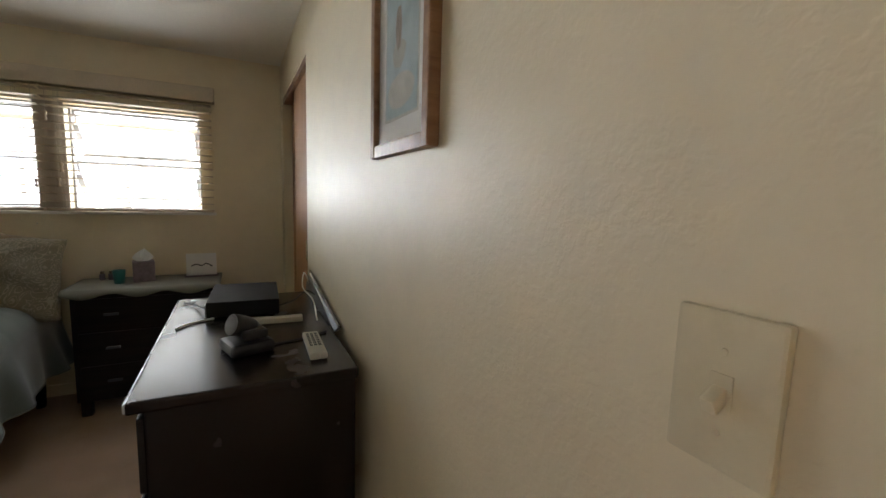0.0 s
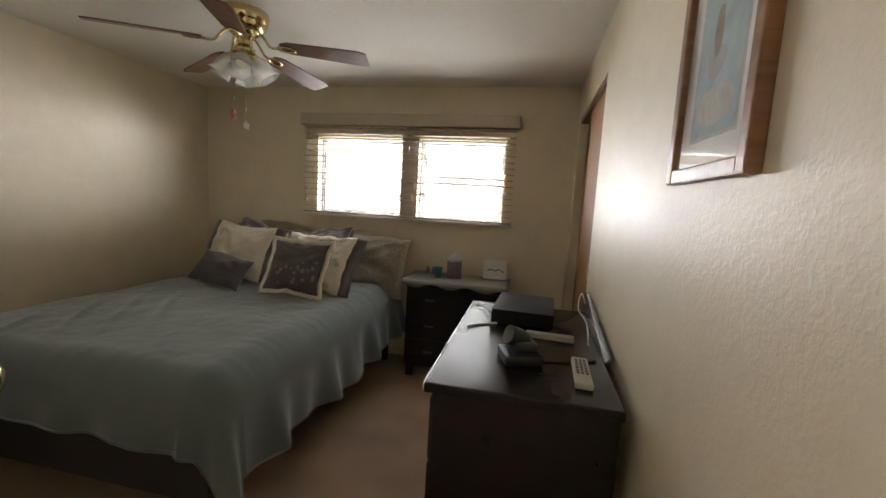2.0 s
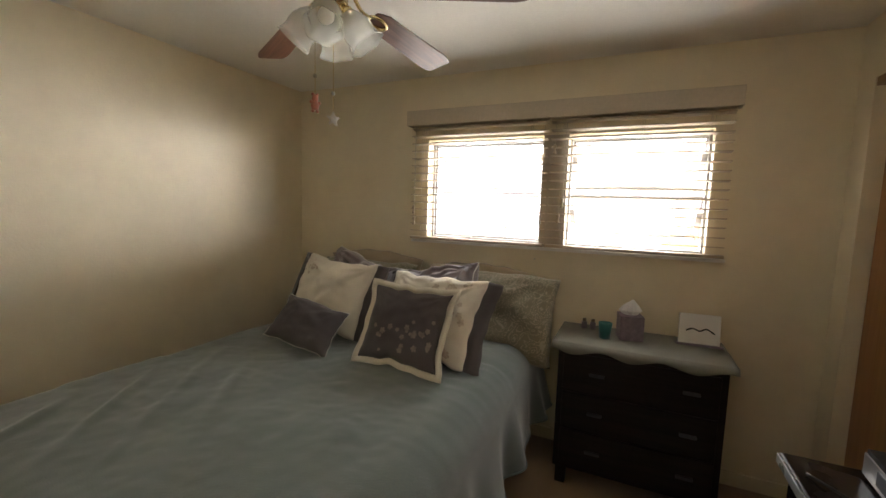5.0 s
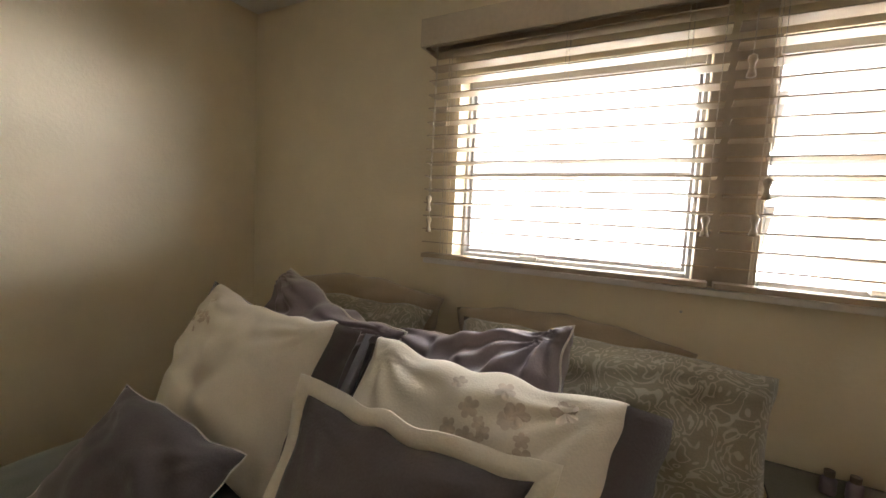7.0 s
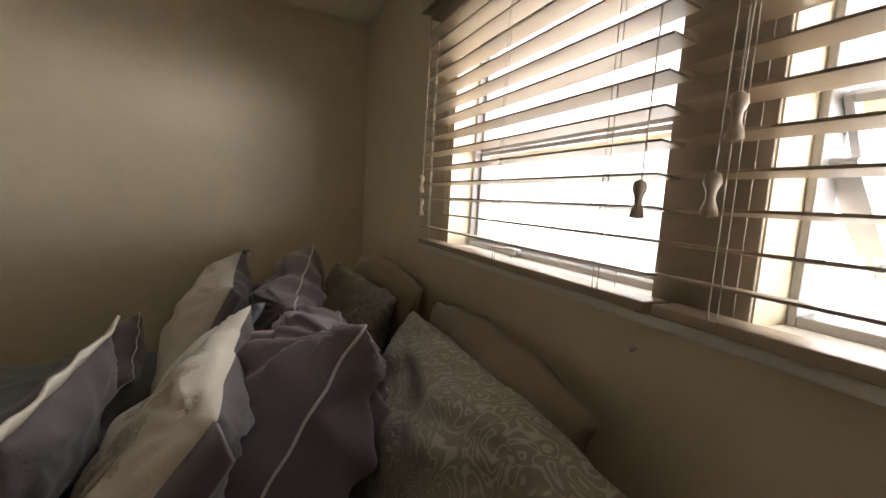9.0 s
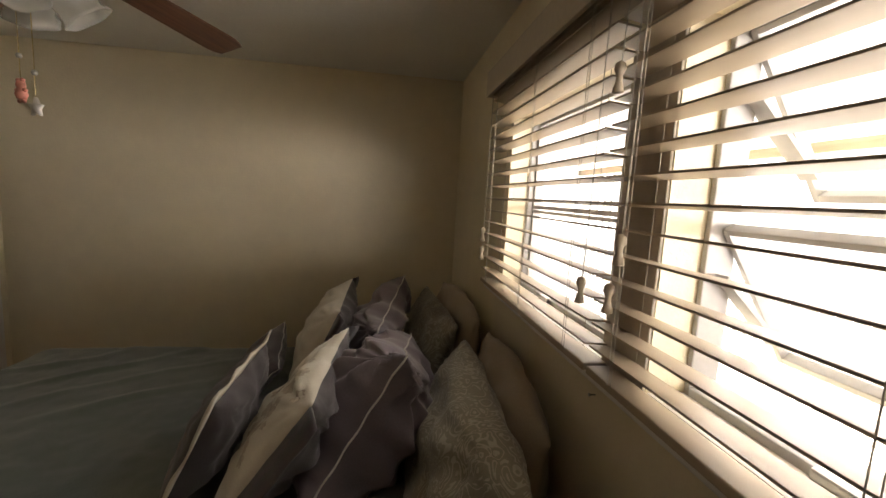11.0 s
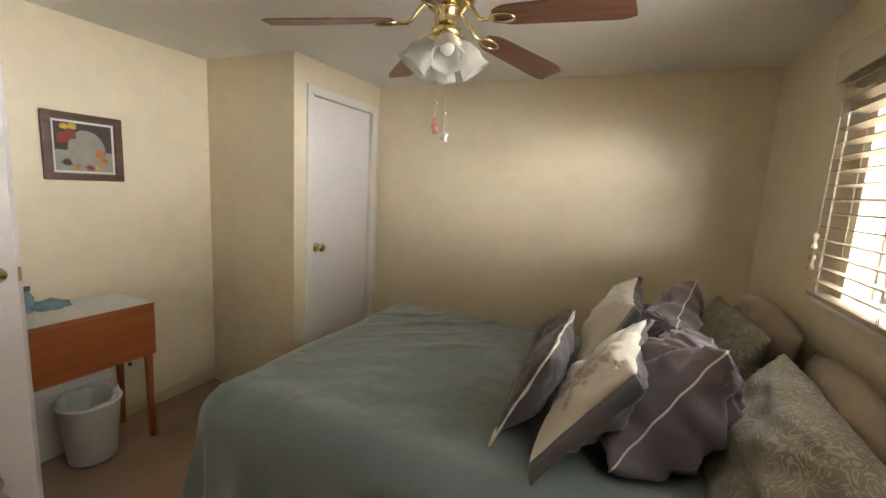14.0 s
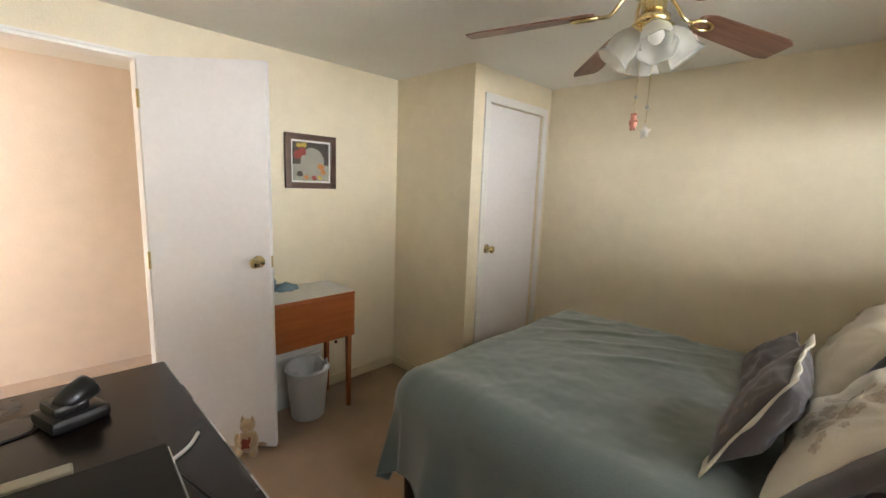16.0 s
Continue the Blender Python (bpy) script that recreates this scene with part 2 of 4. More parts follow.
def print_cloth(name, base, line, scale):
    """A swirled woven print in two tones."""
    m = material(name, base, 0.85, vary=0.12, scale=6, grain=220, bump=0.35, depth=0.002, sheen=0.2)
    n, l = m.node_tree.nodes, m.node_tree.links
    co = n.new("ShaderNodeTexCoord")
    no = n.new("ShaderNodeTexNoise")
    no.inputs["Scale"].default_value, no.inputs["Detail"].default_value, no.inputs["Distortion"].default_value = scale, 1.0, 2.4
    wv = n.new("ShaderNodeMath")
    wv.operation = "MULTIPLY"
    wv.inputs[1].default_value = 42
    si = n.new("ShaderNodeMath")
    si.operation = "SINE"
    ra = n.new("ShaderNodeValToRGB")
    ra.color_ramp.elements[0].position, ra.color_ramp.elements[1].position = 0.45, 0.75
    mx = n.new("ShaderNodeMix")
    mx.data_type = "RGBA"
    old = n["Principled BSDF"].inputs["Base Color"].links[0].from_socket
    l.new(co.outputs["Object"], no.inputs["Vector"])
    l.new(no.outputs[0], wv.inputs[0])
    l.new(wv.outputs[0], si.inputs[0])
    l.new(si.outputs[0], ra.inputs[0])
    l.new(ra.outputs[0], mx.inputs[0])
    l.new(old, mx.inputs[6])
    mx.inputs[7].default_value = (*line, 1)
    l.new(mx.outputs[2], n["Principled BSDF"].inputs["Base Color"])
    return m


M_PAISLEY = print_cloth("green_paisley_cloth", (0.25, 0.228, 0.16), (0.40, 0.365, 0.275), 11)


# ---- mesh helpers ----
def part(name, bm, mat, parent=None, label="", smooth=False):
    """One bmesh as one mesh object, under a thing or a part."""
    me = bpy.data.meshes.new(name)
    bm.normal_update()
    bm.to_mesh(me)
    bm.free()
    for m in (mat if isinstance(mat, (list, tuple)) else (mat,)):
        me.materials.append(m)
    if smooth:
        for p in me.polygons:
            p.use_smooth = True
    ob = new(name, me)
    if parent:
        ob.parent = parent
    if label:
        ob["label"] = label
    return ob


def thing(name, m, label, category, group="", kind=""):
    ob = new(name)
    ob.empty_display_size = 0.05
    ob.matrix_basis = m
    return tagged(ob, label, category, group, kind)


def boxes(*spans, bevel=0.0):
    """Boxes ((x0, x1), (y0, y1), (z0, z1)) in one bmesh."""
    bm = bmesh.new()
    for (x0, x1), (y0, y1), (z0, z1) in spans:
        made = bmesh.ops.create_cube(bm, size=1)["verts"]
        for v in made:
            v.co = Vector(((x0 + x1) / 2 + v.co.x * (x1 - x0), (y0 + y1) / 2 + v.co.y * (y1 - y0), (z0 + z1) / 2 + v.co.z * (z1 - z0)))
    if bevel:
        bmesh.ops.bevel(bm, geom=bm.edges[:], offset=bevel, segments=2, affect="EDGES", profile=0.6)
    return bm


def lathe(profile, steps=24, axis="z"):
    """A turned body from (radius, height) pairs."""
    bm = bmesh.new()
    rings = []
    for r, h in profile:
        ring = []
        for i in range(steps):
            a = 2 * math.pi * i / steps
            c = (r * math.cos(a), r * math.sin(a), h)
            ring.append(bm.verts.new(c if axis == "z" else (h, c[0], c[1]) if axis == "x" else (c[0], h, c[1])))
        rings.append(ring)
    for a, b in zip(rings, rings[1:]):
        for i in range(steps):
            bm.faces.new((a[i], a[(i + 1) % steps], b[(i + 1) % steps], b[i]))
    for ring in (rings[0], rings[-1]):
        if profile[rings.index(ring)][0] > 1e-4:
            bm.faces.new(ring)
    bmesh.ops.remove_doubles(bm, verts=bm.verts[:], dist=1e-5)
    bmesh.ops.recalc_face_normals(bm, faces=bm.faces[:])
    return bm


def tube(points, radius, steps=8, closed=False):
    """A round cord along points."""
    bm = bmesh.new()
    pts = [Vector(p) for p in points]
    rings = []
    count = len(pts)
    for i, p in enumerate(pts):
        a = pts[(i - 1) % count] if closed or i else pts[i]
        b = pts[(i + 1) % count] if closed or i < count - 1 else pts[i]
        d = (b - a).normalized()
        s = d.cross(Vector((0, 0, 1)) if abs(d.z) < 0.9 else Vector((1, 0, 0))).normalized()
        u = s.cross(d)
        rings.append([bm.verts.new(p + radius * (math.cos(2 * math.pi * k / steps) * s + math.sin(2 * math.pi * k / steps) * u)) for k in range(steps)])
    pairs = list(zip(rings, rings[1:])) + ([(rings[-1], rings[0])] if closed else [])
    for a, b in pairs:
        for k in range(steps):
            bm.faces.new((a[k], a[(k + 1) % steps], b[(k + 1) % steps], b[k]))
    if not closed:
        bm.faces.new(rings[0][::-1]), bm.faces.new(rings[-1])
    return bm


def curve_points(knots, n=24):
    """A smooth run through knots."""
    k = [Vector(p) for p in knots]
    k = [k[0] * 2 - k[1]] + k + [k[-1] * 2 - k[-2]]
    out = []
    for i in range(1, len(k) - 2):
        for j in range(n):
            t = j / n
            out.append(0.5 * ((2 * k[i]) + (k[i + 1] - k[i - 1]) * t + (2 * k[i - 1] - 5 * k[i] + 4 * k[i + 1] - k[i + 2]) * t * t + (3 * k[i] - k[i - 1] - 3 * k[i + 1] + k[i + 2]) * t ** 3))
    return out + [k[-2]]


def slab(name, bm, mat, label="", category=""):
    return tagged(part(name, bm, mat), label, category, kind="structure")


# ---- the room: walls run along x and y ----
WX, EX, SY, NY, TOP = -2.88, 0.38, 0.25, 3.62, 2.26
BX, BY = -1.95, 1.02                      # the closet that juts into the corner
W1, W2, SILL, HEAD = (-1.765, -1.004), (-0.858, -0.145), 1.195, 1.85
HX0, HX1, HEADER = -0.325, 0.365, 2.055   # the doorway
CY0, CY1, CTOP = 2.387, 3.47, 2.0         # the sliding-door closet

slab("floor", boxes(((WX - 0.1, 2.6), (-1.3, NY + 0.15), (-0.12, 0))), M_CARPET, "tan wall-to-wall carpet with a short pile", "floor")
slab("ceiling", boxes(((WX - 0.1, 2.6), (-1.3, NY + 0.2), (TOP, TOP + 0.12))), M_CEIL, "off-white painted ceiling with a fine texture", "ceiling")
slab("wall_north", boxes(((WX, EX), (NY, NY + 0.13), (0, SILL)), ((WX, EX), (NY, NY + 0.13), (HEAD, TOP)), ((WX, W1[0]), (NY, NY + 0.13), (SILL, HEAD)),
     ((W1[1], W2[0]), (NY, NY + 0.13), (SILL, HEAD)), ((W2[1], EX), (NY, NY + 0.13), (SILL, HEAD))), M_WALL, "cream painted wall with two awning windows", "wall")
slab("wall_west", boxes(((WX - 0.12, WX), (SY - 0.11, NY + 0.13), (0, TOP))), M_WALL, "cream painted textured wall", "wall")
slab("wall_east", boxes(((EX, EX + 0.1), (SY - 0.11, CY0), (0, TOP)), ((EX, EX + 0.1), (CY0, CY1), (CTOP, TOP)), ((EX, EX + 0.1), (CY1, NY + 0.13), (0, TOP))), M_WALL,
     "cream wall with sprayed orange-peel texture", "wall")
slab("wall_south", boxes(((WX, HX0), (SY - 0.11, SY), (0, TOP)), ((HX0, HX1), (SY - 0.11, SY), (HEADER, TOP)), ((HX1, EX), (SY - 0.11, SY), (0, TOP))), M_WALL,
     "cream painted wall with the doorway in it", "wall")
DX0, DX1, DTOP = -2.775, -2.11, 2.045
slab("wall_closet_side", boxes(((BX - 0.09, BX), (SY, BY), (0, TOP))), M_WALL, "side of a built-out corner closet, cream paint", "wall")
slab("wall_closet_front", boxes(((WX, DX0), (BY - 0.09, BY), (0, TOP)), ((DX0, DX1), (BY - 0.09, BY), (DTOP, TOP)), ((DX1, BX - 0.09), (BY - 0.09, BY), (0, TOP))), M_WALL,
     "front of a built-out corner closet, cream paint", "wall")
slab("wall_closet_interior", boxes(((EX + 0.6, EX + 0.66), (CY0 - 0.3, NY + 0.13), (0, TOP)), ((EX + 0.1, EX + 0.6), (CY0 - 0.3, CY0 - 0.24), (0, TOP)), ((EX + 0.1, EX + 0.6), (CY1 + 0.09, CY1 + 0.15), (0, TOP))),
     M_CLOSET_IN, "inside of a clothes closet, its dimness put into the colour", "wall")
# the hall beyond the doorway, open to daylight at its far end
for name, span in (("wall_hall_south", ((-1.4, 2.6), (-1.3, -1.2), (0, TOP))), ("wall_hall_west", ((-1.5, -1.4), (-1.3, SY - 0.11), (0, TOP))), ("wall_hall_north", ((EX + 0.1, 2.6), (SY - 0.21, SY - 0.11), (0, TOP))),
                   ("wall_hall_east_low", ((2.5, 2.6), (-1.2, SY - 0.21), (0, 0.5))), ("wall_hall_east_top", ((2.5, 2.6), (-1.2, SY - 0.21), (2.1, TOP)))):
    slab(name, boxes(span), M_HALL, "peach painted hall wall", "wall")
slab("baseboard", boxes(((BX, HX0 - 0.06), (SY, SY + 0.012), (0, 0.075)), ((BX, BX + 0.012), (SY + 0.012, BY), (0, 0.075)), ((WX, WX + 0.012), (BY, NY), (0, 0.075)),
     ((EX - 0.012, EX), (SY, CY0 - 0.02), (0, 0.075)), ((WX + 0.012, EX), (NY - 0.012, NY), (0, 0.075)), bevel=0.003), M_WALL, "cream painted baseboard", "baseboard")

# doorway lining
slab("trim", boxes(((HX0, HX0 + 0.015), (SY - 0.115, SY + 0.004), (0, HEADER - 0.015)), ((HX1 - 0.012, HX1), (SY - 0.115, SY + 0.004), (0, HEADER - 0.015)), ((HX0, HX1), (SY - 0.115, SY + 0.004), (HEADER - 0.015, HEADER)),
     ((HX0 - 0.05, HX0), (SY, SY + 0.012), (0, HEADER)), ((HX0 - 0.05, HX1), (SY, SY + 0.01), (HEADER, HEADER + 0.014)), bevel=0.002), M_TRIM, "white painted door lining and casing", "trim")


def knob(parent, m, label="polished brass door knob"):
    k = part("door_knob", lathe([(0.0, 0), (0.032, 0.0), (0.032, 0.006), (0.013, 0.012), (0.012, 0.03), (0.022, 0.036), (0.028, 0.048), (0.026, 0.06), (0.014, 0.067), (0.0, 0.068)], 24), M_BRASS, parent, label, True)
    k.matrix_basis = m
    return k


# entry door, swung into the room
hinge, free = Vector((HX0 + 0.0, SY + 0.02, 0)), Vector((-0.765, 0.70, 0))
leaf_w = (free - hinge).length
door = thing("door_1", pose(hinge.x, hinge.y, 0, 0, 0, math.degrees(math.atan2(free.y - hinge.y, free.x - hinge.x))), "white painted flush door standing open", "door", kind="structure")
part("door_leaf", boxes(((0, leaf_w), (-0.0175, 0.0175), (0.012, 2.05)), bevel=0.002), M_DOOR, door)
knob(door, pose(leaf_w - 0.06, -0.0175, 1.06, 90, 0, 0))
knob(door, pose(leaf_w - 0.06, 0.0175, 1.075, -90, 0, 0))
part("latch_plate", boxes(((leaf_w, leaf_w + 0.0015), (-0.012, 0.012), (1.03, 1.09))), M_BRASS, door, "small brass latch plate")
for z in (0.25, 1.05, 1.85):
    part("hinge", boxes(((-0.006, 0.004), (-0.03, -0.017), (z - 0.045, z + 0.045)), bevel=0.002), M_BRASS, door)

# closet door in the corner
door = thing("door_2", pose(0, 0, 0), "white painted flush closet door, closed", "door", kind="structure")
part("door_leaf", boxes(((DX0 + 0.004, DX1 - 0.004), (BY - 0.055, BY - 0.02), (0.012, DTOP - 0.004)), bevel=0.002), M_DOOR, door)
part("casing", boxes(((DX0 - 0.055, DX0), (BY, BY + 0.013), (0, DTOP)), bevel=0.003), M_TRIM, door)
part("casing", boxes(((DX1, DX1 + 0.055), (BY, BY + 0.013), (0, DTOP)), bevel=0.003), M_TRIM, door)
part("casing", boxes(((DX0 - 0.055, DX1 + 0.055), (BY, BY + 0.013), (DTOP, DTOP + 0.055)), bevel=0.003), M_TRIM, door)
knob(door, pose(-2.172, BY - 0.02, 1.05, -90, 0, 0))

# sliding closet doors
closet = thing("closet_door", pose(0, 0, 0), "brown wood-veneer sliding closet door", "door", "sliding closet doors")
part("panel", boxes(((EX + 0.025, EX + 0.05), (CY0 + 0.005, 3.06), (0.015, CTOP - 0.01)), bevel=0.002), M_CLOSET, closet)
part("finger_pull", boxes(((EX + 0.021, EX + 0.026), (2.555, 2.6), (0.98, 1.09)), bevel=0.003), M_BRASS, closet, "recessed brass finger pull")
part("edge_strip", boxes(((EX + 0.021, EX + 0.052), (3.06, 3.066), (0.015, CTOP - 0.01))), M_FRAME_OAK, closet)
closet = thing("closet_door", pose(0, 0, 0), "brown wood-veneer sliding closet door behind the other", "door", "sliding closet doors")
part("panel", boxes(((EX + 0.06, EX + 0.085), (2.85, CY1 - 0.005), (0.015, CTOP - 0.01)), bevel=0.002), M_CLOSET, closet)
slab("trim", boxes(((EX + 0.004, EX + 0.096), (CY0, CY1), (CTOP - 0.035, CTOP)), bevel=0.002), M_FRAME_OAK, "wooden sliding-door track", "trim")


# ---- windows ----
def window(name, x0, x1, tilt):
    w = thing(name, pose(0, 0, 0), "white aluminium awning window, " + ("closed" if tilt == 0 else "propped open"), "window", kind="structure")
    y = NY + 0.075
    f = 0.012
    part("window_frame", boxes(((x0, x0 + f), (y, y + 0.055), (SILL, HEAD)), ((x1 - f, x1), (y, y + 0.055), (SILL, HEAD)), ((x0 + f, x1 - f), (y, y + 0.055), (SILL, SILL + 0.02)), ((x0 + f, x1 - f), (y, y + 0.055), (HEAD - 0.025, HEAD)), bevel=0.003), M_ALU, w)
    mid = (SILL + HEAD) / 2 - 0.02
    for top, low in ((HEAD - 0.027, mid + 0.002), (mid - 0.002, SILL + 0.022)):
        h = top - low
        s = part("sash", boxes(((x0 + f + 0.002, x0 + f + 0.013), (0, 0.022), (-h, 0)), ((x1 - f - 0.013, x1 - f - 0.002), (0, 0.022), (-h, 0)),
                 ((x0 + f + 0.013, x1 - f - 0.013), (0, 0.022), (-h, -h + 0.014)), ((x0 + f + 0.013, x1 - f - 0.013), (0, 0.022), (-0.011, 0)), bevel=0.002), M_ALU, w)
        s.matrix_basis = pose(0, y + 0.02, top, tilt, 0, 0)
        g = part("pane", boxes(((x0 + f + 0.013, x1 - f - 0.013), (0.009, 0.012), (-h + 0.014, -0.011))), M_GLASS, s)
        g.visible_shadow = False
        if tilt:
            a = radians(tilt)
            for x in (x0 + f + 0.012, x1 - f - 0.012):
                end = Vector((x, y + 0.02 + 0.85 * h * math.sin(a), top - 0.85 * h * math.cos(a)))
                start = Vector((x, y + 0.02, top - h * 0.28))
                arm = part("stay_arm", boxes(((-0.004, 0.004), (-0.016, 0.016), (0, (end - start).length))), M_ALU, w)
                arm.matrix_basis = Matrix.Translation(start) @ (end - start).to_track_quat("Z", "X").to_matrix().to_4x4() @ pose(0, 0, 0, 0, 0, 0)
    part("sash_lock", boxes(((x0 + 0.24, x0 + 0.3), (y - 0.02, y), (SILL + 0.012, SILL + 0.028)), bevel=0.004), M_STEEL, w, "small grey window latch")
    part("window_sill", boxes(((x0 - 0.0, x1), (NY + 0.002, y), (SILL - 0.012, SILL + 0.006)), bevel=0.003), M_TRIM, w)
    return w


window("window_1", *W1, 0)
window("window_2", *W2, 33)
slab("sill_ledge", boxes(((-1.86, -0.06), (NY - 0.05, NY), (SILL - 0.022, SILL - 0.004)), bevel=0.004), M_TRIM, "cream painted ledge under the windows", "sill")

slab("trim", boxes(((W1[1] + 0.002, W2[0] - 0.002), (NY - 0.006, NY), (SILL, HEAD)), bevel=0.002), M_MULLION, "taupe painted post between the windows", "trim")


def blind(x0, x1, tassels):
    b = thing("window_blind", pose(x0, NY - 0.04, 0), "cream two-inch slatted blind, slats open", "blind", "window blinds")
    w = x1 - x0
    bottom, count = SILL + 0.012, 15
    part("headrail", boxes(((0, w), (-0.022, 0.026), (1.935, 1.975)), bevel=0.003), M_SLAT, b)
    me = None
    for i in range(count):
        z = 1.2508 + 0.0474 * i
        if me is None:
            s = part("slat", boxes(((0.002, w - 0.002), (-0.025, 0.025), (-0.0021, 0.0021)), bevel=0.0009), M_SLAT, b)
            me = s.data
        else:
            s = new("slat", me)
            s.parent = b
        s.matrix_basis = pose(0, 0, z, random.uniform(-6.2, -4.2), random.uniform(-0.12, 0.12), 0)
    part("bottom_rail", boxes(((0, w), (-0.026, 0.026), (bottom - 0.012, bottom + 0.004)), bevel=0.003), M_SLAT, b)
    for x in (0.08, w / 2 + 0.03, w - 0.1):
        for y in (-0.0262, 0.0262):
            part("ladder_cord", tube([(x, y, bottom), (x + 0.001, y, 1.94)], 0.0009, 5), M_CORD, b)
        part("lift_cord", tube([(x + 0.012, -0.027, bottom - 0.01), (x + 0.012, -0.027, 1.94)], 0.0008, 5), M_CORD, b)
    for x, z in tassels:
        c = part("pull_cord", tube([(x, -0.034, z + 0.02), (x + 0.004, -0.032, 1.94)], 0.0012, 5), M_CORD, b)
        t = part("tassel", lathe([(0.003, 0.034), (0.009, 0.03), (0.0105, 0.02), (0.006, 0.01), (0.0055, 0.0), (0.0095, -0.012), (0.0105, -0.02), (0.0, -0.022)], 14), M_SLAT, c, "carved cream cord tassel", True)
        t.matrix_basis = pose(x, -0.036, z)
    return b


blind(-1.86, -0.968, ((0.03, 1.385), (0.034, 1.31), (0.872, 1.352)))
blind(-0.955, -0.07, ((0.07, 1.36), (0.088, 1.45), (0.03, 1.75)))
v = thing("window_valance", pose(0, 0, 0), "taupe wooden valance over both blinds", "valance")
part("front_board", boxes(((-1.89, -0.05), (NY - 0.085, NY - 0.072), (1.935, 2.03)), bevel=0.003), M_VALANCE, v)
part("end_board", boxes(((-1.89, -1.878), (NY - 0.072, NY), (1.935, 2.03)), bevel=0.002), M_VALANCE, v)
part("end_board", boxes(((-0.062, -0.05), (NY - 0.072, NY), (1.935, 2.03)), bevel=0.002), M_VALANCE, v)
part("top_board", boxes(((-1.878, -0.062), (NY - 0.072, NY), (2.018, 2.03))), M_VALANCE, v)

# ---- outside the windows ----
slab("ground", boxes(((-400, 400), (NY + 0.14, 800), (-0.3, -0.15))), M_CONCRETE, "pale sunlit concrete patio and ground", "ground")
roof = thing("porch_roof", pose(0, 0, 0), "white corrugated translucent porch roof on a tan beam", "porch roof")
bm = bmesh.new()
rows = []
for j in range(2):
    y = NY + 0.14 + j * 3.15
    z = 2.42 - j * 0.27
    rows.append([bm.verts.new((-7 + i * 0.02, y, z + 0.012 * math.cos(i * math.pi / 2))) for i in range(501)])
for i in range(500):
    bm.faces.new((rows[0][i], rows[0][i + 1], rows[1][i + 1], rows[1][i]))
part("corrugated_panel", bm, M_ROOF, roof)
part("beam", boxes(((-7, 3), (6.46, 6.55), (2.03, 2.12)), bevel=0.004), M_BEAM, roof, "tan wooden beam")
for x in (-6.0, -5.0, -4.0, -3.0, -2.0, -1.0, 0.0, 1.0, 2.0):
    r = part("rafter", boxes(((x - 0.02, x + 0.02), (0, 2.95), (-0.055, 0.0)), bevel=0.002), M_PORCH, roof)
    r.matrix_basis = pose(0, NY + 0.16, 2.4, -4.9, 0, 0)
for x in (-6.1, -5.9, -4.05, -3.87, -2.04, -1.86, -1.1, -0.05, 0.13, 2.0):
    part("post", boxes(((x - 0.022, x + 0.022), (6.48, 6.53), (-0.15, 2.03)), bevel=0.003), M_PORCH, roof, "slim white post")
rail = thing("porch_railing", pose(0, 0, 0), "white picket railing along the porch edge", "railing")
part("top_rail", boxes(((-9, 3), (6.56, 6.6), (0.86, 0.9)), bevel=0.003), M_PORCH, rail)
part("bottom_rail", boxes(((-9, 3), (6.56, 6.6), (-0.02, 0.02)), bevel=0.003), M_PORCH, rail)
me = None
for i in range(100):
    x = -8.95 + i * 0.12
    if me is None:
        p = part("picket", boxes(((-0.022, 0.022), (6.60, 6.615), (-0.08, 0.98)), bevel=0.004), M_PORCH, rail)
        me = p.data
    else:
        p = new("picket", me)
        p.parent = rail
    p.matrix_basis = pose(x, 0, 0)
# backdrop panels given emission, standing in for the sunlit yard's glare
M_YARD_GLOW = bpy.data.materials.new("glowing_yard_panel")
M_YARD_GLOW.use_nodes = True
M_YARD_GLOW.node_tree.nodes["Principled BSDF"].inputs["Emission Color"].default_value = (1.0, 0.99, 0.97, 1)
M_YARD_GLOW.node_tree.nodes["Principled BSDF"].inputs["Emission Strength"].default_value = 0.6
slab("backdrop", boxes(((-16, 34), (12.5, 12.7), (-0.15, 5.5))), M_YARD_GLOW, "plain white panel, glowing for the sunlit yard's glare", "backdrop")
slab("backdrop", boxes(((-16.2, -16), (3.9, 12.7), (-0.15, 5.5))), M_YARD_GLOW, "plain white panel, glowing for the sunlit yard's glare", "backdrop")
lat = thing("lattice_panel", pose(0, 0, 0), "white diagonal lattice screen at the porch edge", "lattice")
part("frame", boxes(((-0.03, 0.0), (6.44, 6.46), (0.9, 2.03)), ((1.95, 1.98), (6.44, 6.46), (0.9, 2.03)), ((0.0, 1.95), (6.44, 6.46), (0.9, 0.94)), ((0.0, 1.95), (6.44, 6.46), (1.99, 2.03))), M_PORCH, lat)
for s in (-1, 1):
    me = None
    for i in range(34):
        c = -0.95 + i * 0.09
        x0, x1 = max(0.0, c), min(1.95, c + 1.05)
        if x1 - x0 < 0.05:
            continue
        z0, z1 = 0.94 + (x0 - c), 0.94 + (x1 - c)
        if s < 0:
            z0, z1 = 2.93 - z0, 2.93 - z1
        a, b = Vector((x0, 6.448 + s * 0.005, z0)), Vector((x1, 6.448 + s * 0.005, z1))
        st = part("slat", boxes(((0, (b - a).length), (-0.003, 0.003), (-0.012, 0.012))), M_PORCH, lat)
        st.matrix_basis = Matrix.Translation(a) @ pose(0, 0, 0, 0, -math.degrees(math.atan2(z1 - z0, x1 - x0)), 0)
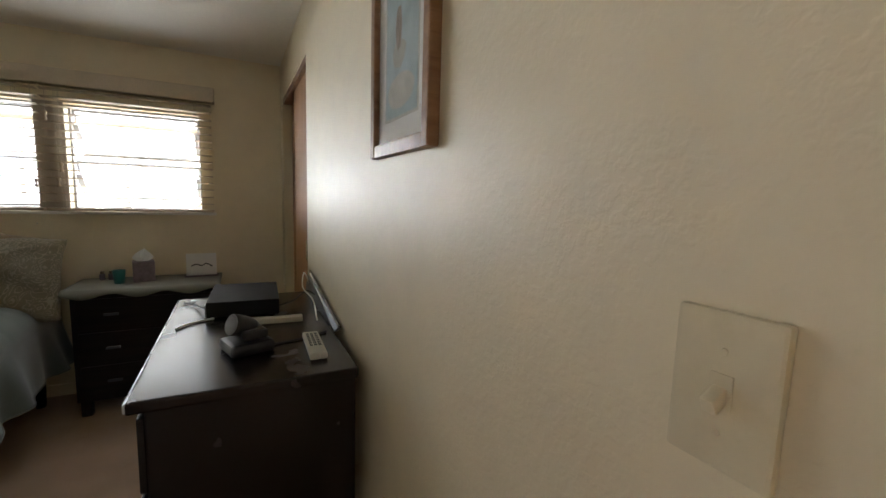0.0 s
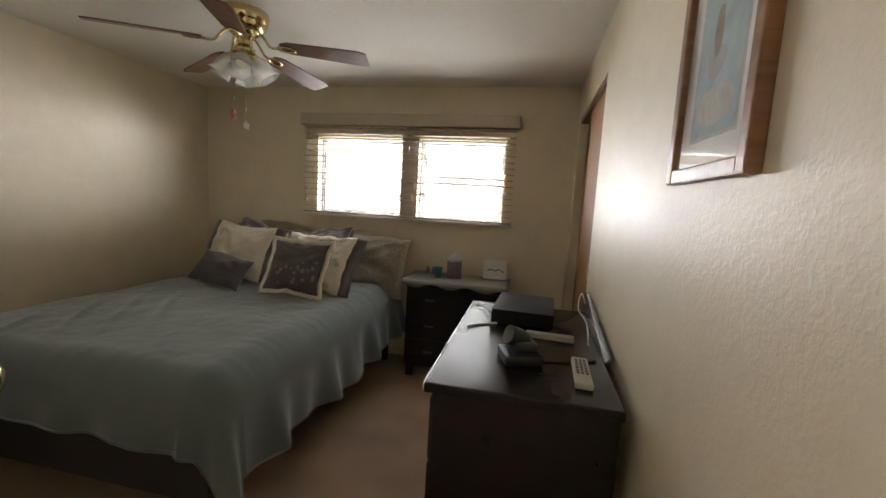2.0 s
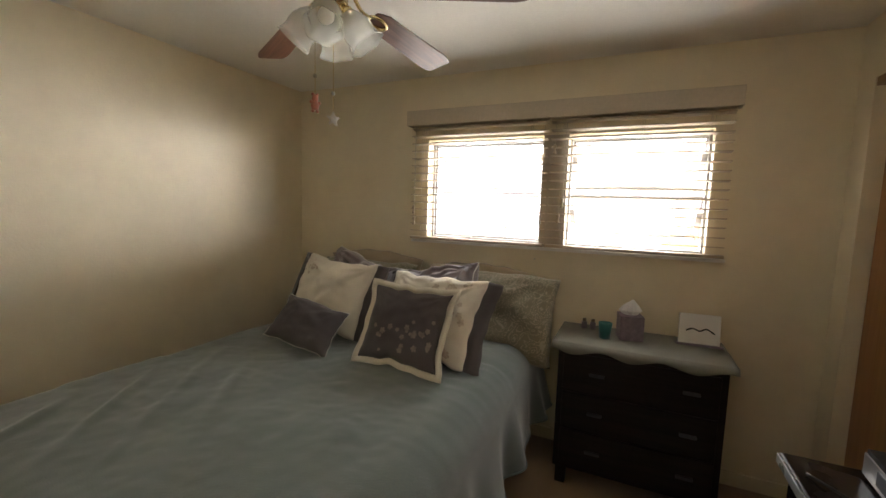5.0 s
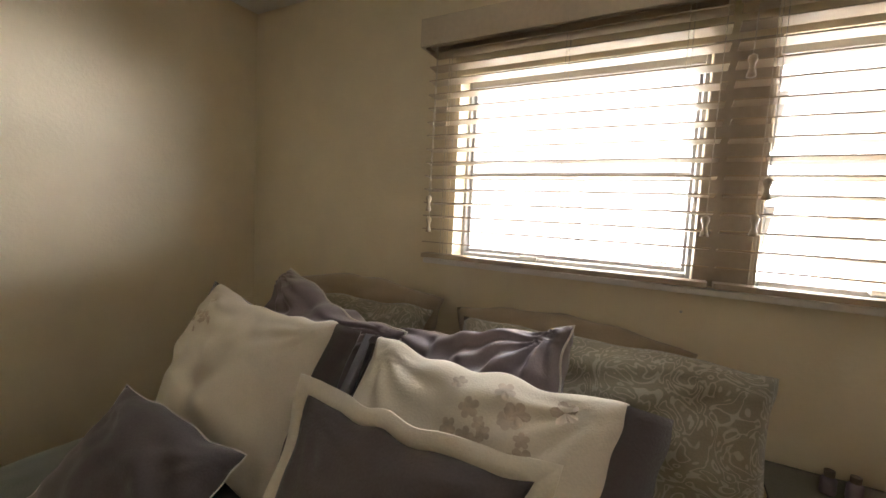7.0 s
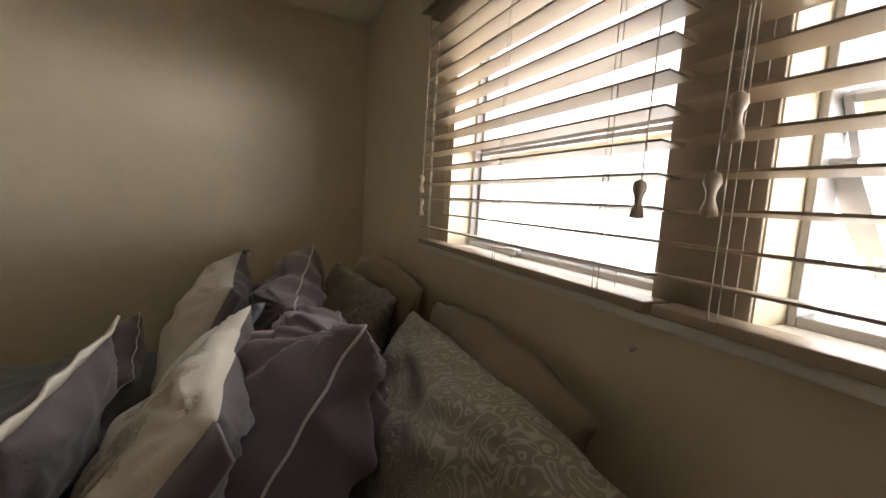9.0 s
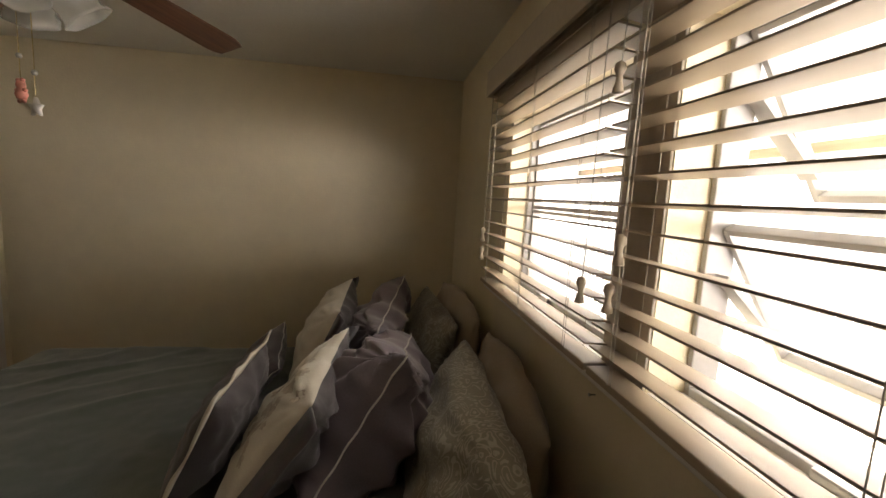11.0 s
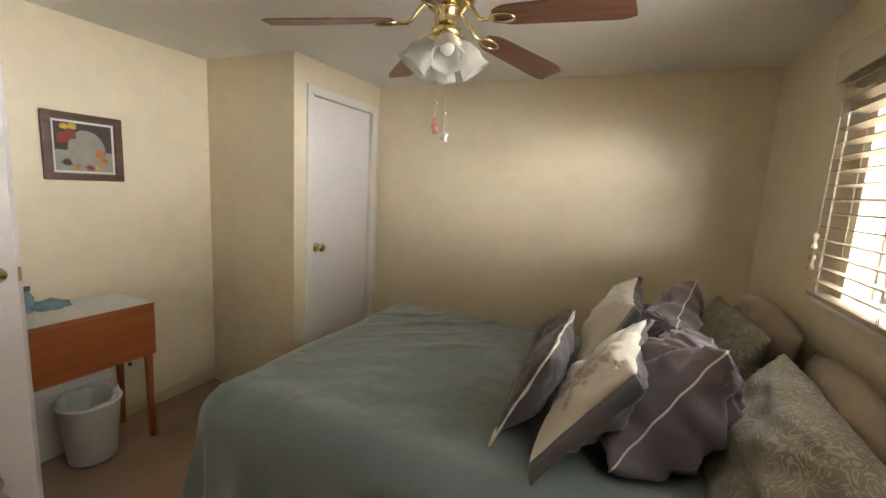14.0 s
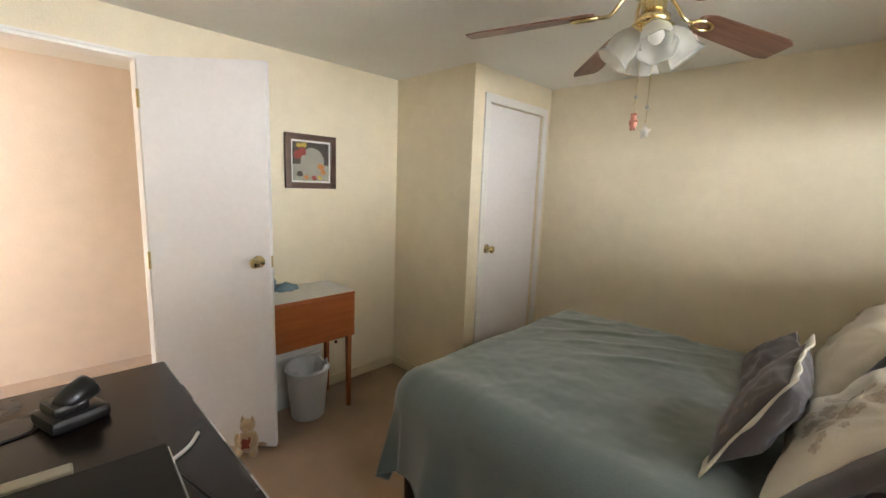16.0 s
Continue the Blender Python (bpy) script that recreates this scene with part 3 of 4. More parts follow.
# covered grill near the window
bm = boxes(((-0.36, 0.75), (4.5, 5.1), (-0.15, 1.12)))
made = bmesh.ops.extrude_discrete_faces(bm, faces=[f for f in bm.faces if f.normal.z > 0.9])["faces"]
for vtx in made[0].verts:
    vtx.co = Vector((0.2 + (vtx.co.x - 0.2) * 0.35, 4.8 + (vtx.co.y - 4.8) * 0.5, 1.42))
bmesh.ops.bevel(bm, geom=bm.edges[:], offset=0.03, segments=2, affect="EDGES")
tagged(part("grill_cover", bm, M_TARP), "tan tarpaulin over a garden grill on the patio", "grill cover")


# ---- the bed ----
BED = (-2.55, -0.93, 1.43, 3.57)          # x0, x1, y0 (foot), y1 (head)
bed = thing("bed", pose(0, 0, 0), "double bed with a dark base against the window wall", "bed")
part("base", boxes(((BED[0] + 0.09, BED[1] - 0.09), (BED[2] + 0.08, BED[3]), (0.14, 0.38)), bevel=0.04), M_BASE, bed)
part("mattress", boxes(((BED[0] + 0.07, BED[1] - 0.07), (BED[2] + 0.07, BED[3]), (0.38, 0.645)), bevel=0.11), M_SHEET, bed, "grey cloth mattress")
for x in (BED[0] + 0.1, BED[1] - 0.1):
    for y in (BED[2] + 0.1, BED[3] - 0.1):
        leg = part("leg", lathe([(0.0, 0), (0.022, 0), (0.026, 0.02), (0.03, 0.14), (0.0, 0.14)], 12), M_DRESSER, bed)
        leg.matrix_basis = pose(x, y, 0)


def spread_top(x, y):
    """Height of the made bed's top cloth."""
    z = 0.685 + 0.012 * noise.noise((x * 2.2, y * 2.2, 0)) + 0.004 * noise.noise((x * 9, y * 7, 3))
    k = max(0.0, 1 - ((x + 2.1) ** 2 / 0.25 + (y - 2.0) ** 2 / 0.3))
    z += 0.007 * noise.noise((x * 4.5, y * 3.2, 9)) + 0.013 * k * max(0.0, math.sin((y * 0.55 + x * 0.9) * 26 + 4 * noise.noise((x * 2, y * 1.5, 1)))) ** 3 * (0.4 + noise.noise((x * 3, y * 2, 6)) ** 2 * 4)
    z += 0.0035 * abs(noise.noise((x * 6 + y * 2, y * 11, 4))) + 0.0022 * noise.noise((x * 22, y * 26, 8))
    return z


def bedspread():
    bm = bmesh.new()
    x0, x1, y0, y1 = BED
    left, right, foot, r = 0.40, 0.37, 0.205, 0.15
    nx, ny = 210, 190
    us = [x0 - left + (x1 + right - x0 + left) * i / nx for i in range(nx + 1)]
    vs = [y0 - foot + (y1 - 0.02 - y0 + foot) * j / ny for j in range(ny + 1)]
    grid = []
    for u in us:
        col = []
        for v in vs:
            cx, cy = min(max(u, x0 + r), x1 - r), max(v, y0 + r)
            ex, ey = u - cx, v - cy
            d = math.hypot(ex, ey)
            z = spread_top(cx, cy)
            if d < 1e-6:
                col.append(bm.verts.new((u, v, z)))
                continue
            ux, uy = ex / d, ey / d
            arc = r * math.pi / 2
            if d < arc:
                a = d / r
                out, drop = r * math.sin(a), r * (1 - math.cos(a))
            else:
                t = d - arc
                run = math.atan2(ux, -uy) * 0.5 + cx * 1.0 - cy * 1.0
                fold = math.sin(run * 17 + 2.5 * noise.noise((run * 3, 0, 5))) * 0.5 + noise.noise((run * 5.5, t * 1.2, 2)) * 0.9
                out = r + t * 0.14 + fold * 0.055 * min(1, t / 0.3)
                drop = r + t * 0.965
            px, py = cx + ux * out, cy + uy * out
            px = max(px, WX + 0.03)
            col.append(bm.verts.new((px, py, max(z - drop, 0.018 + 0.01 * (noise.noise((px * 9, py * 9, 0)) + 1)))))
        grid.append(col)
    for i in range(nx):
        for j in range(ny):
            bm.faces.new((grid[i][j], grid[i + 1][j], grid[i + 1][j + 1], grid[i][j + 1]))
    edge = [grid[0][j] for j in range(ny, 0, -1)] + [grid[i][0] for i in range(nx)] + [grid[nx][j] for j in range(ny + 1)]
    edge = [vtx.co.copy() for vtx in edge]
    ob = part("bedspread", bm, M_SPREAD, smooth=True)
    part("hem", tube(edge, 0.0055, 6), M_SPREAD, ob, "rolled stitched hem", True)
    so = ob.modifiers.new("thickness", "SOLIDIFY")
    so.thickness, so.offset = 0.012, -1
    return tagged(ob, "sage green cloth bedspread draped over the made bed", "bedspread")


bedspread()


# ---- pillows ----
def pillow_shape(w, h, t, seed, u, v, rumple=1.0, pull=0.085, full=0.55):
    """Point of a filled pillow's front at u, v in -1..1, with its corners drawn out."""
    ed = (1 - abs(u) ** 2.6) * (1 - abs(v) ** 2.6)
    th = t / 2 * max(ed, 0) ** full
    x = u * w / 2 * (1 - pull * (1 - v * v) * u * u) + 0.010 * rumple * noise.noise((u * 0.5 + seed, v * 3.1, seed + 5)) * u * u
    y = v * h / 2 * (1 - pull * (1 - u * u) * v * v) + 0.014 * rumple * noise.noise((u * 3.3 + seed, v * 0.5, seed + 9)) * v * v
    wr = noise.noise((u * 1.8 + seed, v * 1.8, seed)) * 0.26 + noise.noise((u * 4 + seed, v * 4, seed + 7)) * 0.15 - 0.12 * abs(noise.noise((u * 2.6 + seed, v * 1.3, seed + 3)))
    crease = 0.05 * math.sin(14 * math.atan2(v - 0.9, u - 0.9) + seed) * max(0, 1 - math.hypot(u - 0.9, v - 0.9)) + 0.05 * math.sin(15 * math.atan2(v - 0.9, u + 0.9) + seed) * max(0, 1 - math.hypot(u + 0.9, v - 0.9))
    fold = 0.10 * math.sin(9 * (u * math.cos(seed) + v * 0.8) + 4 * noise.noise((u * 1.5, v * 1.5, seed + 2))) * (0.5 + noise.noise((u * 1.2 + 4, v * 1.2, seed)))
    return x, y, th * (1 + rumple * (wr + crease * 2.4 + fold))


def pillow(m, w, h, t, seed, front, back, label, n=36, belly=1.0, hind=1.0, flange=0.0, flange_mat=None, sides_only=False, piping=None, rumple=1.0, flowers=0, flower_mat=None, sag=0.0, cord=0.0032, spot=(0.0, -0.1, 0.45, 0.5), bloom=0.014, pull=0.085, full=0.55, droop=0.0):
    p = thing("pillow", m, label, "pillow", "pillows on the bed")
    bm = bmesh.new()
    f, b = [], []

    def bend(x, y, z):
        return (x, y - sag * (x / (w / 2)) ** 2 * 0.5, z - sag * (y / (h / 2) - 1) ** 2 * 0.25)
    for i in range(n + 1):
        fr, br = [], []
        for j in range(n + 1):
            u, v = -1 + 2 * i / n, -1 + 2 * j / n
            x, y, z = pillow_shape(w, h, t, seed, u, v, rumple, pull, full)
            edge = i in (0, n) or j in (0, n)
            a = bm.verts.new(bend(x, y, z * belly))
            fr.append(a)
            if edge:
                br.append(a)
            else:
                x2, y2, z2 = pillow_shape(w, h, t, seed + 31, u, v, rumple, pull, full)
                br.append(bm.verts.new(bend(x2, y2, -z2 * hind)))
        f.append(fr)
        b.append(br)
    for i in range(n):
        for j in range(n):
            bm.faces.new((f[i][j], f[i + 1][j], f[i + 1][j + 1], f[i][j + 1]))
            q = bm.faces.new((b[i][j], b[i][j + 1], b[i + 1][j + 1], b[i + 1][j]))
            q.material_index = 1
    part("cover", bm, (front, back), p, smooth=True)
    ring = []
    k = 28
    for s in range(4):
        for i in range(k):
            c = -1 + 2 * i / k
            u, v = ((c, -1), (1, c), (-c, 1), (-1, -c))[s]
            x, y, z = pillow_shape(w, h, t, seed, u, v, rumple, pull, full)
            ring.append((u, v, *bend(x, y, 0)))
    if flange:
        runs = [ring + ring[:1]] if not sides_only else [[q for q in ring if q[0] > 0.93], [q for q in ring if q[0] < -0.93]]
        for run in runs:
            fb = bmesh.new()
            inner, outer = [], []
            for i, (u, v, x, y, z) in enumerate(run):
                i = i % len(ring)
                wave = 0.003 * math.sin(i * 0.42 + seed) + 0.016 * noise.noise((u * 2 + seed, v * 2, seed))
                gx = (1 if u > 0 else -1) * flange if abs(u) > 0.93 else 0
                gy = (1 if v > 0 else -1) * flange if abs(v) > 0.93 and not sides_only else 0
                inner.append(fb.verts.new((x * 0.985, y * 0.985, z)))
                outer.append(fb.verts.new((x + gx, y + gy, z + wave - droop)))
            for i in range(len(run) - 1):
                fb.faces.new((inner[i], outer[i], outer[i + 1], inner[i + 1]))
            bmesh.ops.remove_doubles(fb, verts=fb.verts[:], dist=1e-5)
            fl = part("flange", fb, flange_mat, p, smooth=True)
            so = fl.modifiers.new("thickness", "SOLIDIFY")
            so.thickness, so.offset = 0.006, 0
    if piping:
        part("piping", tube([(x * 1.004, y * 1.004, z + 0.002 * math.sin(i)) for i, (u, v, x, y, z) in enumerate(ring)], cord, 6, True), piping, p, "white cord piping", True)
    if flowers:
        rng = random.Random(seed)
        for _ in range(flowers):
            u0, v0 = min(0.8, max(-0.8, rng.gauss(spot[0], spot[2]))), min(0.8, max(-0.8, rng.gauss(spot[1], spot[3])))
            size, turn = bloom * rng.uniform(0.7, 1.3), rng.uniform(0, 1)
            fm = bmesh.new()
            x, y, z = pillow_shape(w, h, t, seed, u0, v0, rumple, pull, full)
            mid = fm.verts.new(Vector(bend(x, y, z * belly)) + Vector((0, 0, 0.0022)))
            rim = []
            for q in range(25):
                a = 2 * math.pi * (q / 25 + turn)
                r = size * (0.62 + 0.38 * abs(math.sin(2.5 * 2 * math.pi * q / 25)) ** 0.7)
                x, y, z = pillow_shape(w, h, t, seed, u0 + r * math.cos(a) * 2 / w, v0 + r * math.sin(a) * 2 / h, rumple, pull, full)
                x, y, z = bend(x, y, z * belly)
                rim.append(fm.verts.new((x, y, z + 0.0018)))
            for q in range(25):
                fm.faces.new((mid, rim[q], rim[(q + 1) % 25]))
            part("printed_flower", fm, flower_mat, p)
    return p


def lean(x, y, z, back, turn=0.0, roll=0.0):
    return pose(x, y, z, 90 - back, 0, turn) @ pose(0, 0, 0, 0, 0, roll)


pillow(lean(-1.34, 3.5, 0.85, 10, -4), 0.72, 0.48, 0.15, 3, M_BEIGE, M_BEIGE, "plain beige cotton pillow against the wall", sag=0.12)
pillow(lean(-2.10, 3.485, 0.88, 10, 3), 0.72, 0.48, 0.14, 4, M_BEIGE, M_BEIGE, "plain beige cotton pillow against the wall", sag=0.12)
pillow(lean(-1.23, 3.345, 0.825, 22, -3), 0.80, 0.48, 0.19, 5, M_PAISLEY, M_PAISLEY, "green and cream paisley print pillow", sag=0.03, pull=0.05, full=0.48)
pillow(lean(-2.08, 3.35, 0.84, 20, 4), 0.70, 0.46, 0.16, 6, M_PAISLEY, M_PAISLEY, "green and cream paisley print pillow", sag=0.03)
def propped(tl, tr, low):
    """Pose, width and height of a pillow by its upper corners and the middle of its lower edge."""
    tl, tr, low = Vector(tl), Vector(tr), Vector(low)
    mid = (tl + tr) / 2
    ax = (tr - tl).normalized()
    az = ax.cross(mid - low).normalized()
    ay = az.cross(ax)
    m = Matrix((ax, ay, az)).transposed().to_4x4()
    h = (mid - low).dot(ay)
    m.translation = mid - ay * h / 2
    return m, (tr - tl).length, h


m, w, h = propped((-1.74, 3.27, 1.005), (-1.235, 3.215, 1.118), (-1.33, 2.985, 0.685))
pillow(m, w, h, 0.33, 7, M_SATIN, M_SATIN, "plump grey satin pillow with white piping", n=84, rumple=1.6, belly=0.95, hind=1.05, piping=M_PIPING, pull=0.12, full=0.45)
m, w, h = propped((-2.205, 3.26, 1.13), (-1.64, 3.14, 1.045), (-1.90, 3.03, 0.72))
pillow(m, w, h, 0.22, 8, M_SATIN, M_SATIN, "plump grey satin pillow with white piping", n=84, rumple=1.7, piping=M_PIPING, pull=0.12, full=0.46)
m, w, h = propped((-2.255, 3.015, 1.12), (-1.70, 2.995, 1.077), (-1.97, 2.83, 0.718))
pillow(m, w - 0.06, h, 0.19, 9, M_IVORY, M_GREY, "ivory cotton sham with grey side borders and a faint print", n=48, flange=0.055, droop=0.025, flange_mat=M_GREY, sides_only=True, flowers=14, flower_mat=M_FLOWER_TAN, spot=(-0.55, 0.55, 0.16, 0.16), bloom=0.009)
m, w, h = propped((-1.70, 3.045, 1.06), (-1.05, 3.0, 1.06), (-1.36, 2.765, 0.695))
pillow(m, w - 0.09, h, 0.19, 10, M_IVORY, M_GREY, "ivory cotton sham with grey side borders and a flower print", n=48, flange=0.062, droop=0.03, flange_mat=M_GREY, sides_only=True, flowers=46, flower_mat=M_FLOWER_TAN, spot=(0.4, 0.05, 0.3, 0.5), bloom=0.019, rumple=1.3, belly=0.7, hind=1.15)
m, w, h = propped((-1.62, 2.79, 1.057), (-1.163, 2.78, 1.05), (-1.36, 2.612, 0.69))
pillow(m, w - 0.05, h - 0.05, 0.13, 11, M_GREY, M_GREY, "grey square cushion with ivory flange and pale flowers", n=48, flange=0.026, flange_mat=M_IVORY, flowers=26, flower_mat=M_FLOWER, spot=(0.1, -0.35, 0.4, 0.3), bloom=0.012, rumple=0.9, belly=0.75, hind=1.3)
m, w, h = propped((-2.075, 2.735, 0.93), (-1.79, 2.775, 0.865), (-1.945, 2.585, 0.715))
pillow(m, w + 0.06, h, 0.12, 12, M_GREY, M_GREY, "small dark grey oblong cushion with white piping", piping=M_PIPING, cord=0.0017, rumple=0.8)


# ---- dresser ----
def dresser():
    x0, x1, y0, y1, top = -0.155, 0.345, 1.283, 2.245, 0.885
    d = thing("dresser", pose(0, 0, 0), "dark-stained wooden dresser with brass pulls", "dresser")
    part("top", boxes(((x0, x1), (y0, y1), (top - 0.028, top)), bevel=0.006), M_DRESSER, d)
    part("carcass", boxes(((x0 + 0.03, x1 - 0.005), (y0 + 0.015, y1 - 0.015), (0.06, top - 0.028)), bevel=0.004), M_DRESSER, d)
    part("plinth", boxes(((x0 + 0.05, x1 - 0.01), (y0 + 0.03, y1 - 0.03), (0.0, 0.06))), M_DRESSER, d)
    part("back_rail", boxes(((x1, x1 + 0.018), (y0 + 0.47, y1), (top - 0.1, top - 0.001)), bevel=0.004), M_DRESSER, d)
    # silver strip puts the worn edge's bright reflection into the colour
    part("edge_strip", boxes(((x0 - 0.0035, x0), (y0 + 0.004, y1 - 0.004), (top - 0.024, top - 0.002)), bevel=0.001), M_SILVER, d, "worn front edge, its bright reflection put in as a pale strip")
    hgt = (top - 0.04 - 0.08) / 4
    for r in range(4):
        for c in range(2):
            ya, yb = y0 + 0.03 + c * 0.453, y0 + 0.03 + c * 0.453 + 0.445
            z = 0.08 + r * hgt
            dr = part("drawer", boxes(((x0 + 0.012, x0 + 0.03), (ya, yb), (z, z + hgt - 0.012)), bevel=0.004), M_DRESSER, d)
            for yy in (ya + 0.12, yb - 0.12):
                part("pull", boxes(((x0 - 0.002, x0 + 0.012), (yy - 0.03, yy + 0.03), (z + hgt / 2 - 0.01, z + hgt / 2 + 0.002)), bevel=0.004), M_KEY, dr, "dark metal pull")


dresser()
TOPZ = 0.885
M_MATTE = material("matte_black_steel", (0.013, 0.013, 0.014), 0.6, vary=0.15, scale=10, bump=0.06, spec=0.25)
M_PUTTY = material("putty_plastic", (0.42, 0.40, 0.33), 0.4, vary=0.08, scale=12, bump=0.05)

box = thing("cable_box", pose(0.09, 2.045, TOPZ + 0.006, 0, 0, -3), "black cable receiver box with a silver front", "cable box")
part("body", boxes(((-0.12, 0.12), (-0.165, 0.165), (0, 0.055)), bevel=0.003), M_MATTE, box)
part("front_panel", boxes(((-0.124, -0.12), (-0.163, 0.163), (0.002, 0.046)), bevel=0.001), M_SILVER, box, "silver front panel")
part("display", boxes(((-0.1255, -0.124), (-0.1, 0.1), (0.012, 0.04))), M_BLACK, box)
for x in (-0.1, 0.1):
    for y in (-0.14, 0.14):
        f = part("foot", lathe([(0.0, 0), (0.012, 0), (0.012, 0.006), (0.0, 0.006)], 12), M_BLACK, box)
        f.matrix_basis = pose(x, y, -0.006)
for name, knots, rad, mt, lab in (
        ("power_cable", [(-0.13, 2.16, TOPZ + 0.004), (-0.08, 2.07, TOPZ + 0.012), (-0.055, 1.99, TOPZ + 0.02), (-0.035, 1.93, TOPZ + 0.03)], 0.003, M_BLACK, "thin black cable lying on the dresser"),
        ("power_cable", [(0.20, 1.93, TOPZ + 0.02), (0.26, 1.97, TOPZ + 0.025), (0.32, 2.02, TOPZ + 0.05), (0.357, 2.0, TOPZ + 0.03)], 0.0032, M_BLACK, "black power cable behind the receiver box"),
        ("charging_cable", [(0.355, 2.18, TOPZ + 0.05), (0.325, 2.12, TOPZ + 0.11), (0.30, 1.98, TOPZ + 0.075), (0.32, 1.86, TOPZ + 0.05), (0.315, 1.74, TOPZ + 0.004)], 0.0026, M_WHITEPL, "white charging cable looped against the wall"),
        ("usb_strap", [(-0.015, 1.885, TOPZ + 0.004), (-0.055, 1.862, TOPZ + 0.004), (-0.09, 1.835, TOPZ + 0.004), (-0.118, 1.795, TOPZ + 0.004)], 0.0042, M_WHITEPL, "short white cable with a grey plug"),
        ("camera_cable", [(0.11, 1.50, TOPZ + 0.02), (0.16, 1.54, TOPZ + 0.004), (0.24, 1.56, TOPZ + 0.004), (0.32, 1.60, TOPZ + 0.004)], 0.003, M_BLACK, "black cable on the dresser")):
    tagged(part(name, tube(curve_points(knots, 10), rad, 8), mt, smooth=True), lab, "cable")

c = thing("desk_camera", pose(0.085, 1.525, TOPZ, 0, 0, 18), "black round camera lying on a flat base, pale face", "camera")
part("base", boxes(((-0.058, 0.06), (-0.055, 0.062), (0, 0.034)), bevel=0.013), M_BLACK, c)
part("clamp", boxes(((-0.02, 0.05), (-0.03, 0.05), (0.034, 0.062)), bevel=0.01), M_BLACK, c)
bd = part("body", lathe([(0.0, -0.05), (0.022, -0.048), (0.032, -0.03), (0.037, 0.0), (0.038, 0.035), (0.0375, 0.045), (0.033, 0.047)], 28), M_BLACK, c, smooth=True)
bd.matrix_basis = pose(-0.002, 0.02, 0.066, 0, -70, 12) @ Matrix.Scale(0.82, 4)
fc = part("face", lathe([(0.0, 0.0405), (0.02, 0.041), (0.033, 0.0445), (0.034, 0.047)], 28), M_WHITEPL, bd, "pale grey round face", True)

t = thing("white_remote", pose(0.185, 1.775, TOPZ, 0, 0, -4), "slim white plastic bar on the dresser", "remote control")
part("body", boxes(((-0.085, 0.085), (-0.018, 0.018), (0, 0.02)), bevel=0.005), M_PUTTY, t)
t = thing("remote_control", pose(0.262, 1.475, TOPZ, 0, 0, -2), "white remote control with dark keys", "remote control")
part("body", boxes(((-0.024, 0.024), (-0.1, 0.1), (0, 0.019)), bevel=0.006), M_PUTTY, t)
for i in range(6):
    for j in range(3):
        part("key", boxes(((-0.016 + j * 0.012, -0.008 + j * 0.012), (-0.035 + i * 0.02, -0.024 + i * 0.02), (0.0188, 0.0205)), bevel=0.0006), M_KEY, t)
s = thing("leaning_frame", pose(0.352, 0, TOPZ), "narrow dark frame with a silver edge leaning on the wall", "frame")
bm = boxes(((-0.006, 0.006), (1.60, 2.235), (0.0, 0.1)))
for vtx in bm.verts:
    if vtx.co.z > 0.05:
        vtx.co.z = 0.012 + 0.085 * max(0.0, (vtx.co.y - 1.60) / 0.635)
        vtx.co.x += 0.012
part("board", bm, M_BLACK, s)
part("edge_trim", tube([(0.012, 1.61, 0.014), (0.012, 2.23, 0.097)], 0.004, 8), M_SILVER, s, "silver edge trim")
# ---- light switch and framed print on the textured wall ----
sw = thing("light_switch", pose(EX, 0.42, 1.2, 90, 0, -90), "ivory plastic light switch plate with one toggle", "light switch")
part("plate", boxes(((-0.0365, 0.0365), (-0.058, 0.058), (0, 0.0095)), bevel=0.003), M_IVORYPL, sw)
part("toggle_collar", boxes(((-0.008, 0.008), (-0.014, 0.014), (0.009, 0.0108)), bevel=0.0006), M_IVORYPL, sw)
tg = part("toggle", boxes(((-0.005, 0.005), (-0.006, 0.006), (0, 0.017)), bevel=0.0015), M_IVORYPL, sw)
tg.matrix_basis = pose(0, 0, 0.0085, 28, 0, 0)
for y in (-0.03, 0.03):
    b = part("screw", lathe([(0.0, 0.0108), (0.0022, 0.0105), (0.003, 0.009), (0.0, 0.009)], 10), M_IVORYPL, sw, "small painted screw")
    b.matrix_basis = pose(0, y, 0)


def framed(name, m, w, h, bar, frame_mat, label, mat_w, image):
    p = thing(name, m, label, "picture")
    d = 0.024
    for s in (-1, 1):
        part("frame_bar", boxes(((s * w / 2 - (bar if s > 0 else 0), s * w / 2 + (bar if s < 0 else 0)), (-h / 2, h / 2), (0, d)), bevel=0.004), frame_mat, p)
        part("frame_bar", boxes(((-w / 2 + bar, w / 2 - bar), (s * h / 2 - (bar if s > 0 else 0), s * h / 2 + (bar if s < 0 else 0)), (0, d - 0.001)), bevel=0.004), frame_mat, p)
    part("mat_board", boxes(((-w / 2 + bar, w / 2 - bar), (-h / 2 + bar, h / 2 - bar), (0.002, 0.010))), M_MAT, p)
    iw, ih = w / 2 - bar - mat_w, h / 2 - bar - mat_w
    image(p, iw, ih)
    g = part("glazing", boxes(((-w / 2 + bar, w / 2 - bar), (-h / 2 + bar, h / 2 - bar), (0.0165, 0.018))), M_PICGLASS, p)
    g.visible_shadow = False
    return p


